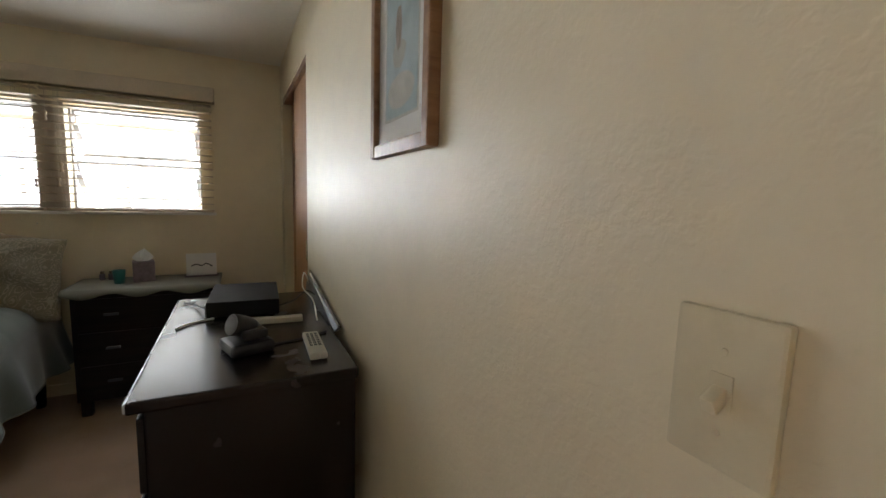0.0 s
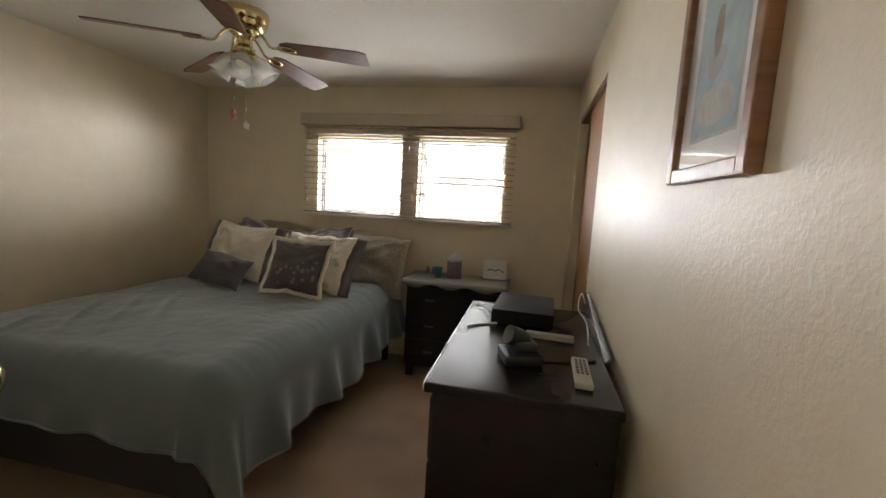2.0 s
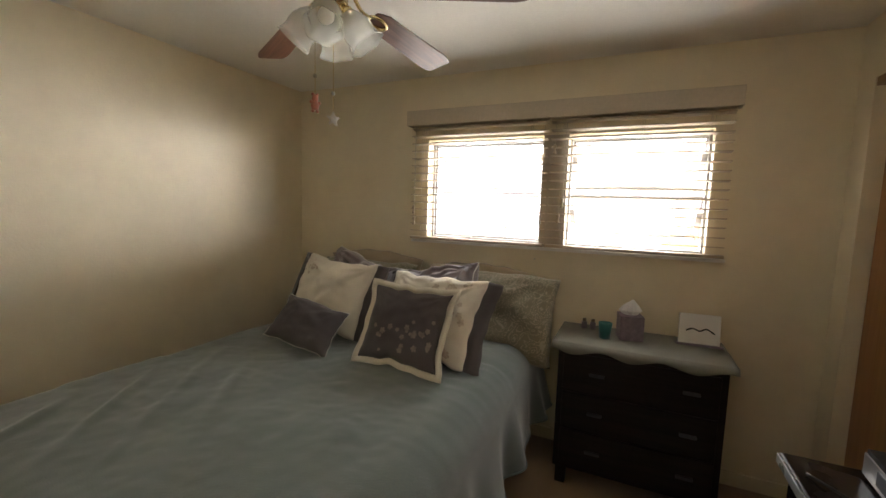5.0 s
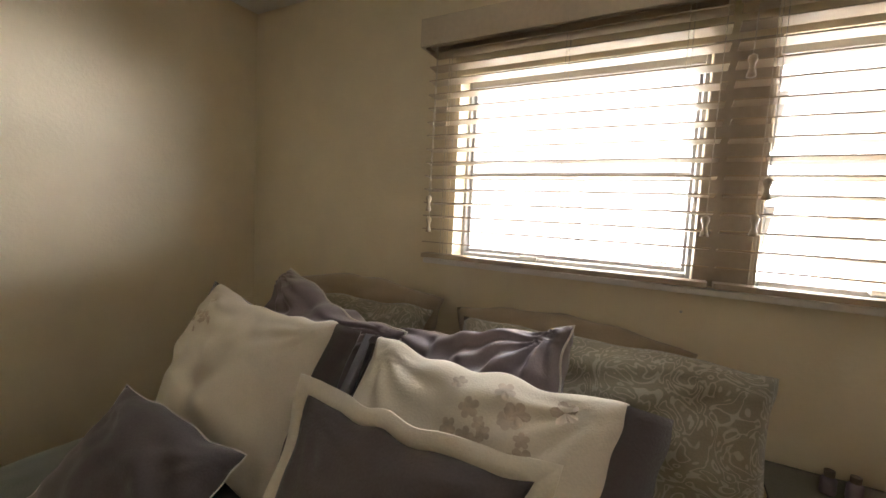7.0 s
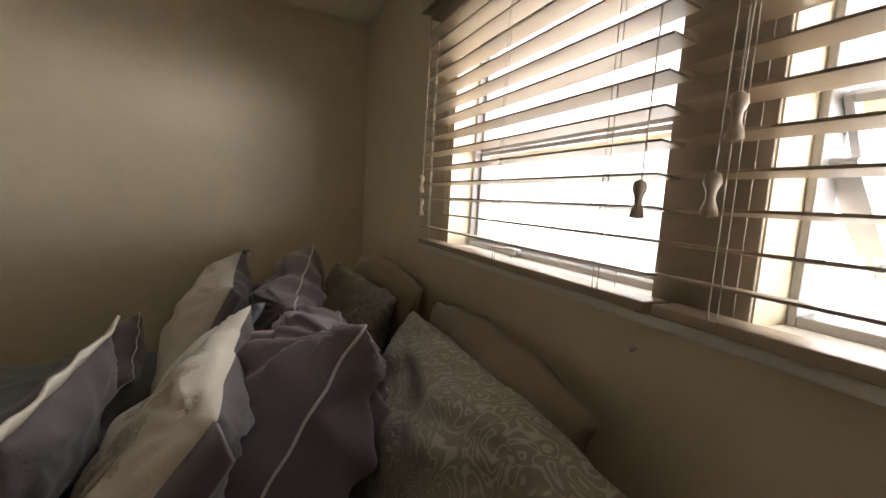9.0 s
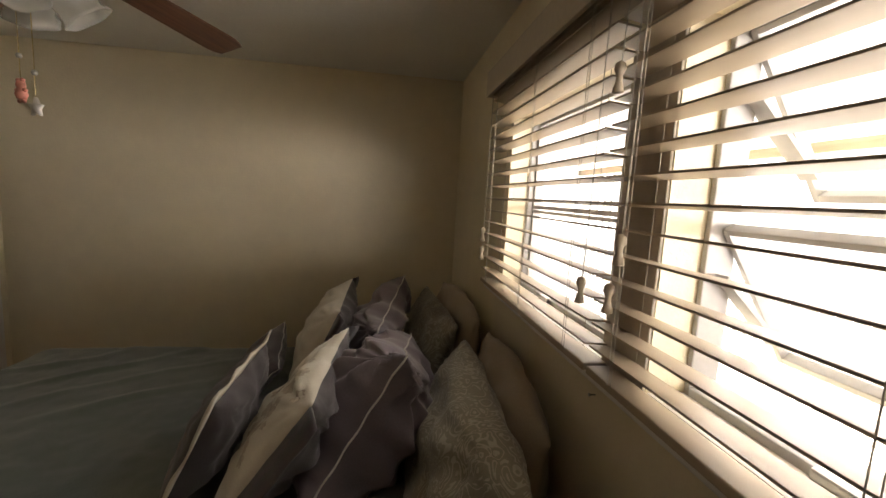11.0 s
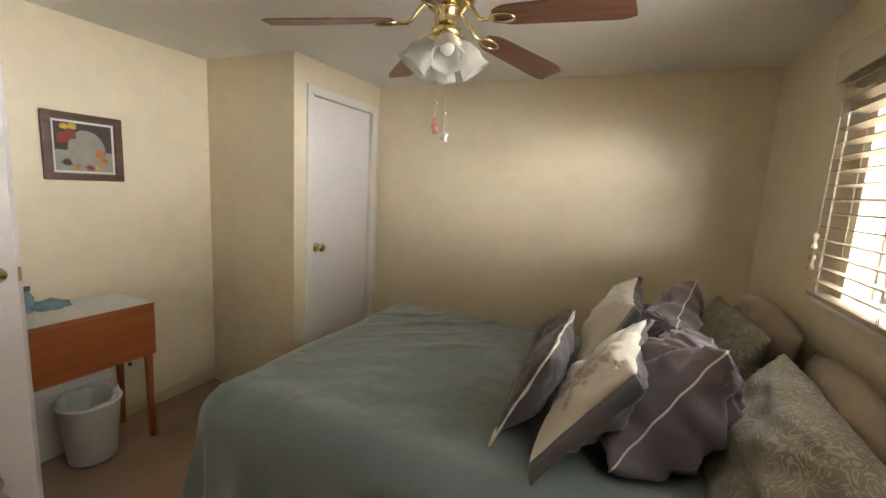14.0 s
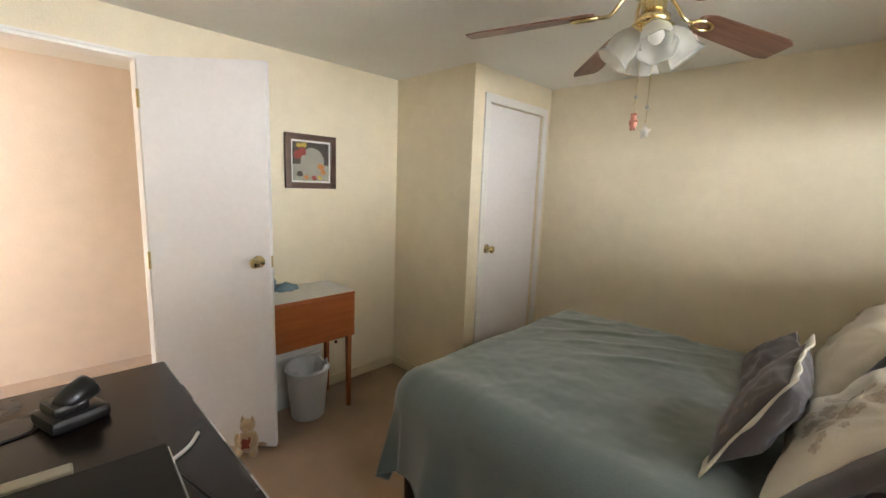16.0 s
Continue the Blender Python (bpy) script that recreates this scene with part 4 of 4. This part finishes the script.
def blob(cx, cy, rx, ry, z, seed, n=28, rough=0.25):
    bm = bmesh.new()
    bm.faces.new([bm.verts.new((cx + rx * math.cos(a) * (1 + rough * noise.noise((math.cos(a) * 2, math.sin(a) * 2, seed))), cy + ry * math.sin(a) * (1 + rough * noise.noise((math.cos(a) * 2, math.sin(a) * 2, seed + 5))), z))
                  for a in (2 * math.pi * i / n for i in range(n))])
    return bm


M_SEA = material("pale_blue_print", (0.34, 0.42, 0.43), 0.7, vary=0.25, scale=9, grain=30, bump=0)
M_ROCK = material("brown_print", (0.22, 0.17, 0.12), 0.7, vary=0.4, scale=25, bump=0)
M_SAND = material("pale_print", (0.46, 0.45, 0.38), 0.7, vary=0.2, scale=15, bump=0)
M_NIGHT = material("dark_print", (0.04, 0.03, 0.025), 0.7, vary=0.5, scale=15, bump=0)
M_PLATE = material("grey_print", (0.34, 0.33, 0.27), 0.7, vary=0.15, scale=12, bump=0)
M_RED = material("red_print", (0.26, 0.03, 0.025), 0.7, vary=0.5, scale=40, bump=0)
M_YELLOW = material("yellow_print", (0.60, 0.42, 0.06), 0.7, vary=0.4, scale=40, bump=0)
M_ORANGE = material("orange_print", (0.50, 0.20, 0.05), 0.7, vary=0.4, scale=40, bump=0)


def shore_print(p, iw, ih):
    part("print_border", boxes(((-iw - 0.006, iw + 0.006), (-ih - 0.006, ih + 0.006), (0.010, 0.0105))), M_SAND, p)
    part("print", boxes(((-iw, iw), (-ih, ih), (0.0105, 0.011))), M_SEA, p, "faded blue-grey print")
    part("painted_shape", blob(-0.01, -0.05, iw * 0.42, ih * 0.16, 0.0114, 2), M_PLATE, p)
    part("painted_shape", blob(-0.012, 0.0, iw * 0.2, ih * 0.24, 0.0117, 8), M_ROCK, p)
    part("painted_shape", blob(0.0, -ih * 0.72, iw * 0.85, ih * 0.2, 0.0114, 4, rough=0.1), M_SAND, p)


def plate_print(p, iw, ih):
    part("print", boxes(((-iw, iw), (-ih, ih), (0.0105, 0.011))), M_NIGHT, p, "dark still-life print")
    part("painted_cloth", boxes(((-iw, iw), (-ih, -ih * 0.15), (0.011, 0.0112))), M_PLATE, p, "pale grey table cloth in the print")
    part("painted_plate", blob(0.01, -0.01, iw * 0.66, ih * 0.82, 0.0113, 3, rough=0.06), M_PLATE, p)
    for i, (cx, cy, r, mt) in enumerate(((-0.09, 0.04, 0.032, M_RED), (-0.062, 0.062, 0.028, M_RED), (-0.05, 0.105, 0.02, M_YELLOW), (-0.085, 0.1, 0.018, M_YELLOW), (0.07, -0.03, 0.025, M_ORANGE), (0.085, -0.065, 0.02, M_ORANGE),
                                         (-0.08, -0.08, 0.022, M_NIGHT), (-0.035, -0.1, 0.018, M_ORANGE), (0.02, -0.105, 0.02, M_RED), (0.06, -0.1, 0.016, M_YELLOW))):
        part("painted_flower", blob(cx, cy, r, r * 0.8, 0.0116 + 0.0002 * i, i + 11, rough=0.6), mt, p)


framed("framed_print", pose(EX, 1.073, 1.67, 90, 0, -90), 0.33, 0.50, 0.028, M_FRAME_OAK, "oak-framed blue-grey print under glass on the wall", 0.05, shore_print)
framed("framed_print", pose(-1.224, SY, 1.607, 90, 0, 180), 0.355, 0.345, 0.038, M_FRAME_DARK, "dark-framed still life of flowers round a plate", 0.012, plate_print)


# ---- ceiling fan ----
def fan():
    f = thing("ceiling_fan", pose(-1.44, 2.25, 0), "brass ceiling fan with five brown blades and tulip lamps", "ceiling fan")
    part("motor_housing", lathe([(0.0, TOP), (0.118, TOP), (0.122, TOP - 0.012), (0.12, TOP - 0.03), (0.112, TOP - 0.055), (0.106, TOP - 0.06), (0.108, TOP - 0.072), (0.085, TOP - 0.095), (0.07, TOP - 0.105), (0.0, TOP - 0.106)], 40), M_BRASS, f, smooth=True)
    part("neck", lathe([(0.0, TOP - 0.105), (0.05, TOP - 0.105), (0.052, TOP - 0.12), (0.04, TOP - 0.13), (0.04, TOP - 0.175), (0.055, TOP - 0.18), (0.055, TOP - 0.2), (0.03, TOP - 0.215), (0.0, TOP - 0.217)], 32), M_BRASS, f, smooth=True)
    zb = TOP - 0.188
    for k in range(5):
        a = 154 + 72 * k
        bm = bmesh.new()
        n = 20
        up, lo = [], []
        for i in range(n + 1):
            x = 0.195 + 0.455 * i / n
            s = i / n
            half = 0.050 + 0.018 * s
            if s > 0.86:
                half *= math.sqrt(max(0.0, 1 - ((s - 0.86) / 0.14) ** 2 * 0.45))
            if s < 0.08:
                half *= 0.6 + 5 * s
            up.append((bm.verts.new((x, half, 0.003)), bm.verts.new((x, -half, 0.003))))
            lo.append((bm.verts.new((x, half, -0.003)), bm.verts.new((x, -half, -0.003))))
        for i in range(n):
            bm.faces.new((up[i][0], up[i][1], up[i + 1][1], up[i + 1][0]))
            bm.faces.new((lo[i][0], lo[i + 1][0], lo[i + 1][1], lo[i][1]))
            bm.faces.new((up[i][0], up[i + 1][0], lo[i + 1][0], lo[i][0]))
            bm.faces.new((up[i][1], lo[i][1], lo[i + 1][1], up[i + 1][1]))
        bm.faces.new((up[0][0], lo[0][0], lo[0][1], up[0][1])), bm.faces.new((up[n][0], up[n][1], lo[n][1], lo[n][0]))
        bl = part("blade", bm, M_BLADE, f, "brown wood-grain blade")
        bl.matrix_basis = pose(0, 0, zb + 0.042, 0, 0, a) @ pose(0, 0, 0, -12, 5.2, 0)
        br = part("blade_bracket", tube(curve_points([(0.055, 0, 0.07), (0.1, 0, 0.035), (0.14, 0, -0.006), (0.185, 0, -0.008)], 8), 0.007, 8), M_BRASS, bl, "cast brass bracket", True)
        part("bracket_ring", tube([(0.225 + 0.045 * math.cos(2 * math.pi * i / 28), 0.022 * math.sin(2 * math.pi * i / 28), -0.008) for i in range(28)], 0.0065, 8, True), M_BRASS, br, smooth=True)
    part("lamp_hub", lathe([(0.0, TOP - 0.2), (0.045, TOP - 0.205), (0.05, TOP - 0.225), (0.03, TOP - 0.245), (0.0, TOP - 0.25)], 24), M_BRASS, f, smooth=True)
    for k in range(4):
        a = 30 + 90 * k
        m = pose(0, 0, TOP - 0.215, 0, 0, a) @ pose(0.045, 0, -0.005, 0, 142, 0) @ Matrix.Scale(1.06, 4)
        prof = [(0.018, 0.0), (0.024, 0.006), (0.04, 0.03), (0.049, 0.055), (0.05, 0.075), (0.047, 0.09), (0.052, 0.108), (0.058, 0.118)]
        sh = bmesh.new()
        steps, rings = 36, []
        for r, h in prof + [(r - 0.0025, h) for r, h in prof[::-1]]:
            rings.append([sh.verts.new((r * (1 + 0.05 * (h / 0.118) ** 3 * math.cos(6 * 2 * math.pi * i / steps)) * math.cos(2 * math.pi * i / steps), r * (1 + 0.05 * (h / 0.118) ** 3 * math.cos(6 * 2 * math.pi * i / steps)) * math.sin(2 * math.pi * i / steps), h)) for i in range(steps)])
        for p, q in zip(rings, rings[1:]):
            for i in range(steps):
                sh.faces.new((p[i], p[(i + 1) % steps], q[(i + 1) % steps], q[i]))
        so = part("lamp_shade", sh, M_SHADE, f, "frosted glass tulip shade", True)
        so.matrix_basis = m
        cp = part("shade_holder", lathe([(0.0, -0.012), (0.02, -0.012), (0.026, 0.0), (0.026, 0.012), (0.02, 0.013)], 20), M_BRASS, so, smooth=True)
        bu = part("bulb", lathe([(0.0, 0.085), (0.016, 0.08), (0.024, 0.062), (0.022, 0.045), (0.013, 0.025), (0.012, 0.0)], 18), M_WHITEPL, so, "unlit white bulb", True)
    for x, y, zb2, mt in ((-0.03, -0.042, 1.772, M_PINK), (0.0, 0.012, 1.727, M_LIGHTRESIN)):
        ch = part("pull_chain", tube([(x, y, TOP - 0.24), (x, y, zb2)], 0.0012, 6), M_BRASS, f)
        be = part("bead", lathe([(0.0, 0.007), (0.005, 0.0055), (0.007, 0.0), (0.005, -0.0055), (0.0, -0.007)], 14), M_STEEL, ch, "dull metal bead", True)
        be.matrix_basis = pose(x, y, zb2 + 0.055)
        if mt is M_LIGHTRESIN:
            orn = bmesh.new()
            fr, bk = [[orn.verts.new((rr * math.cos(math.pi * q / 5 + 0.3), yy, rr * math.sin(math.pi * q / 5 + 0.3) - 0.012)) for q in range(10) for rr in ((0.020, 0.0095)[q % 2],)] for yy in (-0.0035, 0.0035)]
            mf, mb = orn.verts.new((0, -0.007, -0.012)), orn.verts.new((0, 0.007, -0.012))
            for q in range(10):
                orn.faces.new((mf, fr[q], fr[(q + 1) % 10]))
                orn.faces.new((mb, bk[(q + 1) % 10], bk[q]))
                orn.faces.new((fr[q], bk[q], bk[(q + 1) % 10], fr[(q + 1) % 10]))
        else:
            orn = lathe([(0.0, -0.032), (0.008, -0.03), (0.011, -0.02), (0.007, -0.009), (0.0085, -0.002), (0.007, 0.006), (0.0, 0.009)], 14)
            for sx, sz in ((-0.011, -0.012), (0.011, -0.012), (-0.006, -0.034), (0.006, -0.034), (-0.006, 0.008), (0.006, 0.008)):
                for vv in bmesh.ops.create_icosphere(orn, subdivisions=1, radius=0.005)["verts"]:
                    vv.co += Vector((sx, 0, sz))
        o = part("pull_ornament", orn, mt, ch, "small painted resin ornament", True)
        o.matrix_basis = pose(x, y, zb2 - 0.015, 0, 0, 68) @ Matrix.Scale(1.25, 4)


fan()


# ---- nightstand under the window ----
ns = thing("nightstand", pose(0, 0, 0), "low dark nightstand with a pale cloth top", "nightstand")
part("body", boxes(((-0.79, -0.06), (3.22, 3.58), (0.09, 0.735)), bevel=0.006), M_STAND, ns)
part("top", boxes(((-0.815, -0.04), (3.19, 3.6), (0.735, 0.757)), bevel=0.005), M_STAND, ns)
for i in range(3):
    dr = part("drawer", boxes(((-0.76, -0.09), (3.205, 3.22), (0.12 + i * 0.2, 0.305 + i * 0.2)), bevel=0.004), M_STAND, ns)
    for x in (-0.6, -0.2):
        part("pull", boxes(((x - 0.035, x + 0.035), (3.19, 3.205), (0.205 + i * 0.2, 0.22 + i * 0.2)), bevel=0.004), M_KEY, dr)
for x in (-0.75, -0.1):
    for y in (3.25, 3.54):
        part("leg", boxes(((x - 0.025, x + 0.025), (y - 0.025, y + 0.025), (0, 0.09)), bevel=0.003), M_STAND, ns)
bm = bmesh.new()
cols = []
for i in range(41):
    col = []
    for j in range(25):
        x, y = -0.82 + 0.785 * i / 40, 3.17 + 0.42 * j / 24
        z = 0.7595 + 0.0015 * noise.noise((x * 12, y * 12, 0))
        if y < 3.187:
            z -= 0.035 * (1 + 0.4 * math.sin(x * 24))
        col.append(bm.verts.new((x, y, z)))
    cols.append(col)
for i in range(40):
    for j in range(24):
        bm.faces.new((cols[i][j], cols[i + 1][j], cols[i + 1][j + 1], cols[i][j + 1]))
M_CLOTH = material("pale_green_cloth", (0.21, 0.205, 0.165), 0.9, vary=0.12, grain=200, bump=0.4)
cl = part("table_runner", bm, M_CLOTH, smooth=True)
so = cl.modifiers.new("thickness", "SOLIDIFY")
so.thickness, so.offset = 0.002, 1
tagged(cl, "pale grey-green cloth runner on the nightstand", "cloth")
NZ = 0.764
b = thing("tissue_box", pose(-0.47, 3.42, NZ, 0, 0, 12), "mauve cube tissue box with a white tissue", "tissue box")
M_MAUVE = material("mauve_card", (0.20, 0.16, 0.19), 0.6, vary=0.2, scale=30)
part("carton", boxes(((-0.056, 0.056), (-0.056, 0.056), (0, 0.125)), bevel=0.003), M_MAUVE, b)
bm = bmesh.new()
n = 20
tip = bm.verts.new((0.008, 0, 0.205))
rg = [[bm.verts.new((r * math.cos(2 * math.pi * i / n) * (1 + 0.25 * math.sin(i * 2.3)), r * 0.6 * math.sin(2 * math.pi * i / n) * (1 + 0.3 * math.cos(i * 1.7)), z)) for i in range(n)] for r, z in ((0.03, 0.125), (0.05, 0.145), (0.032, 0.175))]
for a, c2 in zip(rg, rg[1:]):
    for i in range(n):
        bm.faces.new((a[i], a[(i + 1) % n], c2[(i + 1) % n], c2[i]))
for i in range(n):
    bm.faces.new((rg[2][i], rg[2][(i + 1) % n], tip))
part("tissue", bm, M_TISSUE, b, "crumpled white tissue")
t = thing("plastic_cup", pose(-0.585, 3.36, NZ), "small teal plastic cup on the nightstand", "cup")
part("cup", lathe([(0.0, 0), (0.026, 0), (0.034, 0.08), (0.032, 0.08), (0.024, 0.004), (0.0, 0.004)], 24), M_TEAL, t, smooth=True)
for x, y in ((-0.70, 3.5), (-0.655, 3.5)):
    t = thing("pill_bottle", pose(x, y, NZ), "little brown bottle with a dark cap", "bottle", "bottles on the nightstand")
    part("bottle", lathe([(0.0, 0), (0.014, 0), (0.015, 0.004), (0.015, 0.034), (0.009, 0.04), (0.0, 0.04)], 18), M_MAUVE, t, smooth=True)
    part("cap", lathe([(0.0, 0.055), (0.010, 0.054), (0.010, 0.04), (0.0, 0.04)], 18), M_ROCK, t)
p = thing("desk_plaque", pose(-0.155, 3.47, NZ, -8, 0, 4), "white card plaque with a dark curved mark", "plaque")
part("card", boxes(((-0.09, 0.09), (-0.01, 0.01), (0, 0.155)), bevel=0.003), M_PAPER, p)
part("dark_mark", tube(curve_points([(-0.06, -0.011, 0.07), (-0.03, -0.011, 0.082), (0.0, -0.011, 0.072), (0.03, -0.011, 0.084), (0.065, -0.011, 0.064)], 8), 0.004, 6), M_BLACK, p)
part("foot", boxes(((-0.1, 0.1), (-0.035, 0.035), (-0.002, 0.008)), bevel=0.002), M_MAUVE, p)


# ---- sewing table, basket, toy ----
tb = thing("sewing_table", pose(0, 0, 0), "orange-brown wooden sewing table with a drop front", "table")
part("tabletop", boxes(((-1.325, -0.765), (0.275, 0.625), (0.775, 0.795)), bevel=0.004), M_TABLE, tb)
part("front_panel", boxes(((-1.322, -0.768), (0.608, 0.626), (0.505, 0.774)), bevel=0.003), M_TABLE, tb)
part("side_panel", boxes(((-1.318, -1.3), (0.29, 0.607), (0.66, 0.774)), bevel=0.003), M_TABLE, tb)
part("side_panel", boxes(((-0.79, -0.772), (0.29, 0.607), (0.66, 0.774)), bevel=0.003), M_TABLE, tb)
for x in (-1.302, -0.788):
    for y in (0.305, 0.585):
        bm = boxes(((-0.019, 0.019), (-0.019, 0.019), (0, 0.77)))
        for vtx in bm.verts:
            if vtx.co.z < 0.1:
                vtx.co.x *= 0.6
                vtx.co.y *= 0.6
        bmesh.ops.bevel(bm, geom=bm.edges[:], offset=0.003, segments=1, affect="EDGES")
        lg = part("leg", bm, M_TABLE, tb)
        lg.matrix_basis = pose(x, y, 0)
k = part("panel_knob", lathe([(0.0, 0.02), (0.009, 0.018), (0.011, 0.01), (0.005, 0.0), (0.0, 0.0)], 16), M_FRAME_DARK, tb, "small dark wooden knob", True)
k.matrix_basis = pose(-1.2, 0.6, 0.49, 180, 0, 0)
cloth = part("table_cloth", boxes(((-1.328, -0.762), (0.272, 0.622), (0.7955, 0.8)), bevel=0.0015), M_PAPER)
tagged(cloth, "white cover laid on the sewing table", "cloth")
bm = bmesh.new()
g = [[bm.verts.new((-1.30 + 0.24 * i / 16, 0.33 + 0.18 * j / 10, 0.803 + 0.004 * (noise.noise((i * 0.4, j * 0.5, 3)) + 0.8))) for j in range(11)] for i in range(17)]
for i in range(16):
    for j in range(10):
        bm.faces.new((g[i][j], g[i + 1][j], g[i + 1][j + 1], g[i][j + 1]))
pp = part("pattern_sheet", bm, M_PAPER, smooth=True)
so = pp.modifiers.new("thickness", "SOLIDIFY")
so.thickness = 0.001
tagged(pp, "loose crinkled white paper sheet on the table", "paper")
M_BLUE = material("blue_grey_cloth", (0.20, 0.28, 0.33), 0.85, vary=0.3, scale=20, bump=0.3)
bm = bmesh.new()
bmesh.ops.create_icosphere(bm, subdivisions=4, radius=1)
for vtx in bm.verts:
    k2 = 1 + 0.35 * noise.noise(vtx.co * 2.2) + 0.12 * noise.noise(vtx.co * 6)
    vtx.co = Vector((vtx.co.x * 0.075 * k2, vtx.co.y * 0.05 * k2, max(-0.012, vtx.co.z * 0.03 * k2)))
ob = part("folded_cloth", bm, M_BLUE, smooth=True)
ob.matrix_basis = pose(-0.985, 0.36, 0.813)
tagged(ob, "crumpled blue-grey cloth on the sewing table", "cloth")
t = thing("spray_bottle", pose(-0.905, 0.345, 0.8) @ Matrix.Scale(1.35, 4), "small blue-grey plastic bottle on the sewing table", "bottle")
part("body", lathe([(0.0, 0), (0.02, 0), (0.021, 0.05), (0.012, 0.065), (0.008, 0.075), (0.0, 0.075)], 20), M_BLUE, t, smooth=True)
part("nozzle", boxes(((-0.012, 0.006), (-0.006, 0.006), (0.075, 0.092)), bevel=0.002), M_KEY, t)

sb = thing("storage_box", pose(-1.05, 0.315, 0), "white plastic storage box with a lid under the table", "storage box")
part("body", boxes(((-0.19, 0.19), (-0.04, 0.04), (0, 0.335)), bevel=0.008), M_WHITEPL, sb)
part("lid", boxes(((-0.196, 0.196), (-0.044, 0.044), (0.34, 0.41)), bevel=0.006), M_WHITEPL, sb)

wb = thing("waste_basket", pose(-1.055, 0.5, 0), "white plastic waste basket with a liner", "waste basket")
part("bucket", lathe([(0.0, 0.0), (0.098, 0.0), (0.102, 0.008), (0.128, 0.30), (0.134, 0.305), (0.134, 0.318), (0.125, 0.318), (0.098, 0.012), (0.0, 0.012)], 36), M_WHITEPL, wb, smooth=True)
part("rim", tube([(0.132 * math.cos(2 * math.pi * i / 36), 0.132 * math.sin(2 * math.pi * i / 36), 0.314) for i in range(36)], 0.006, 8, True), M_WHITEPL, wb, smooth=True)
bm = bmesh.new()
n = 40
rg = [[bm.verts.new((r * math.cos(2 * math.pi * i / n), r * math.sin(2 * math.pi * i / n), z + w2 * noise.noise((math.cos(2 * math.pi * i / n) * 3, math.sin(2 * math.pi * i / n) * 3, 1)))) for i in range(n)] for r, z, w2 in ((0.124, 0.30, 0.0), (0.126, 0.334, 0.035), (0.119, 0.328, 0.03), (0.11, 0.28, 0.04), (0.08, 0.2, 0.05))]
for a, c2 in zip(rg, rg[1:]):
    for i in range(n):
        bm.faces.new((a[i], a[(i + 1) % n], c2[(i + 1) % n], c2[i]))
part("liner", bm, M_TISSUE, wb, "thin white plastic bag", True)


def plush(m):
    """A seated plush cat, as one plain mesh."""
    bm = bmesh.new()
    for c3, r3 in (((0, 0, 0.075), (0.06, 0.05, 0.075)), ((0, 0.0, 0.175), (0.045, 0.04, 0.042)), ((0, -0.038, 0.165), (0.018, 0.014, 0.014)), ((-0.045, -0.045, 0.025), (0.024, 0.045, 0.022)),
                   ((0.045, -0.045, 0.025), (0.024, 0.045, 0.022)), ((-0.05, -0.03, 0.1), (0.018, 0.02, 0.045)), ((0.05, -0.03, 0.1), (0.018, 0.02, 0.045)), ((0.06, 0.04, 0.03), (0.05, 0.016, 0.016))):
        for vtx in bmesh.ops.create_icosphere(bm, subdivisions=3, radius=1)["verts"]:
            vtx.co = Vector([c3[i] + vtx.co[i] * r3[i] for i in range(3)]) * (1 + 0.015 * noise.noise(vtx.co * 5))
    for s in (-1, 1):
        for vtx in bmesh.ops.create_cone(bm, segments=10, radius1=0.016, radius2=0.001, depth=0.04)["verts"]:
            vtx.co = Vector((vtx.co.x + s * 0.028, vtx.co.y * 0.6, vtx.co.z + 0.222))
    for f in bm.faces:
        q = f.calc_center_median()
        if abs(q.x) < 0.024 and q.y < -0.03 and 0.05 < q.z < 0.115:
            f.material_index = 1
    ob = part("plush_cat", bm, (M_TOY, M_TOYRED), smooth=True)
    ob.matrix_basis = m
    return tagged(ob, "seated tan plush cat holding the door open", "plush toy")


plush(pose(-0.632, 0.642, 0.0, 0, 0, 140) @ Matrix.Scale(0.9, 4))

nail = lathe([(0.0, 0.012), (0.004, 0.011), (0.004, 0.009), (0.0015, 0.008), (0.0015, -0.006), (0.0, -0.006)], 12)
ob = part("wall_nail", nail, M_STEEL)
ob.matrix_basis = pose(-1.02, NY - 0.004, 1.115, 90, 0, 0)
tagged(ob, "small steel nail in the wall below the window", "nail")
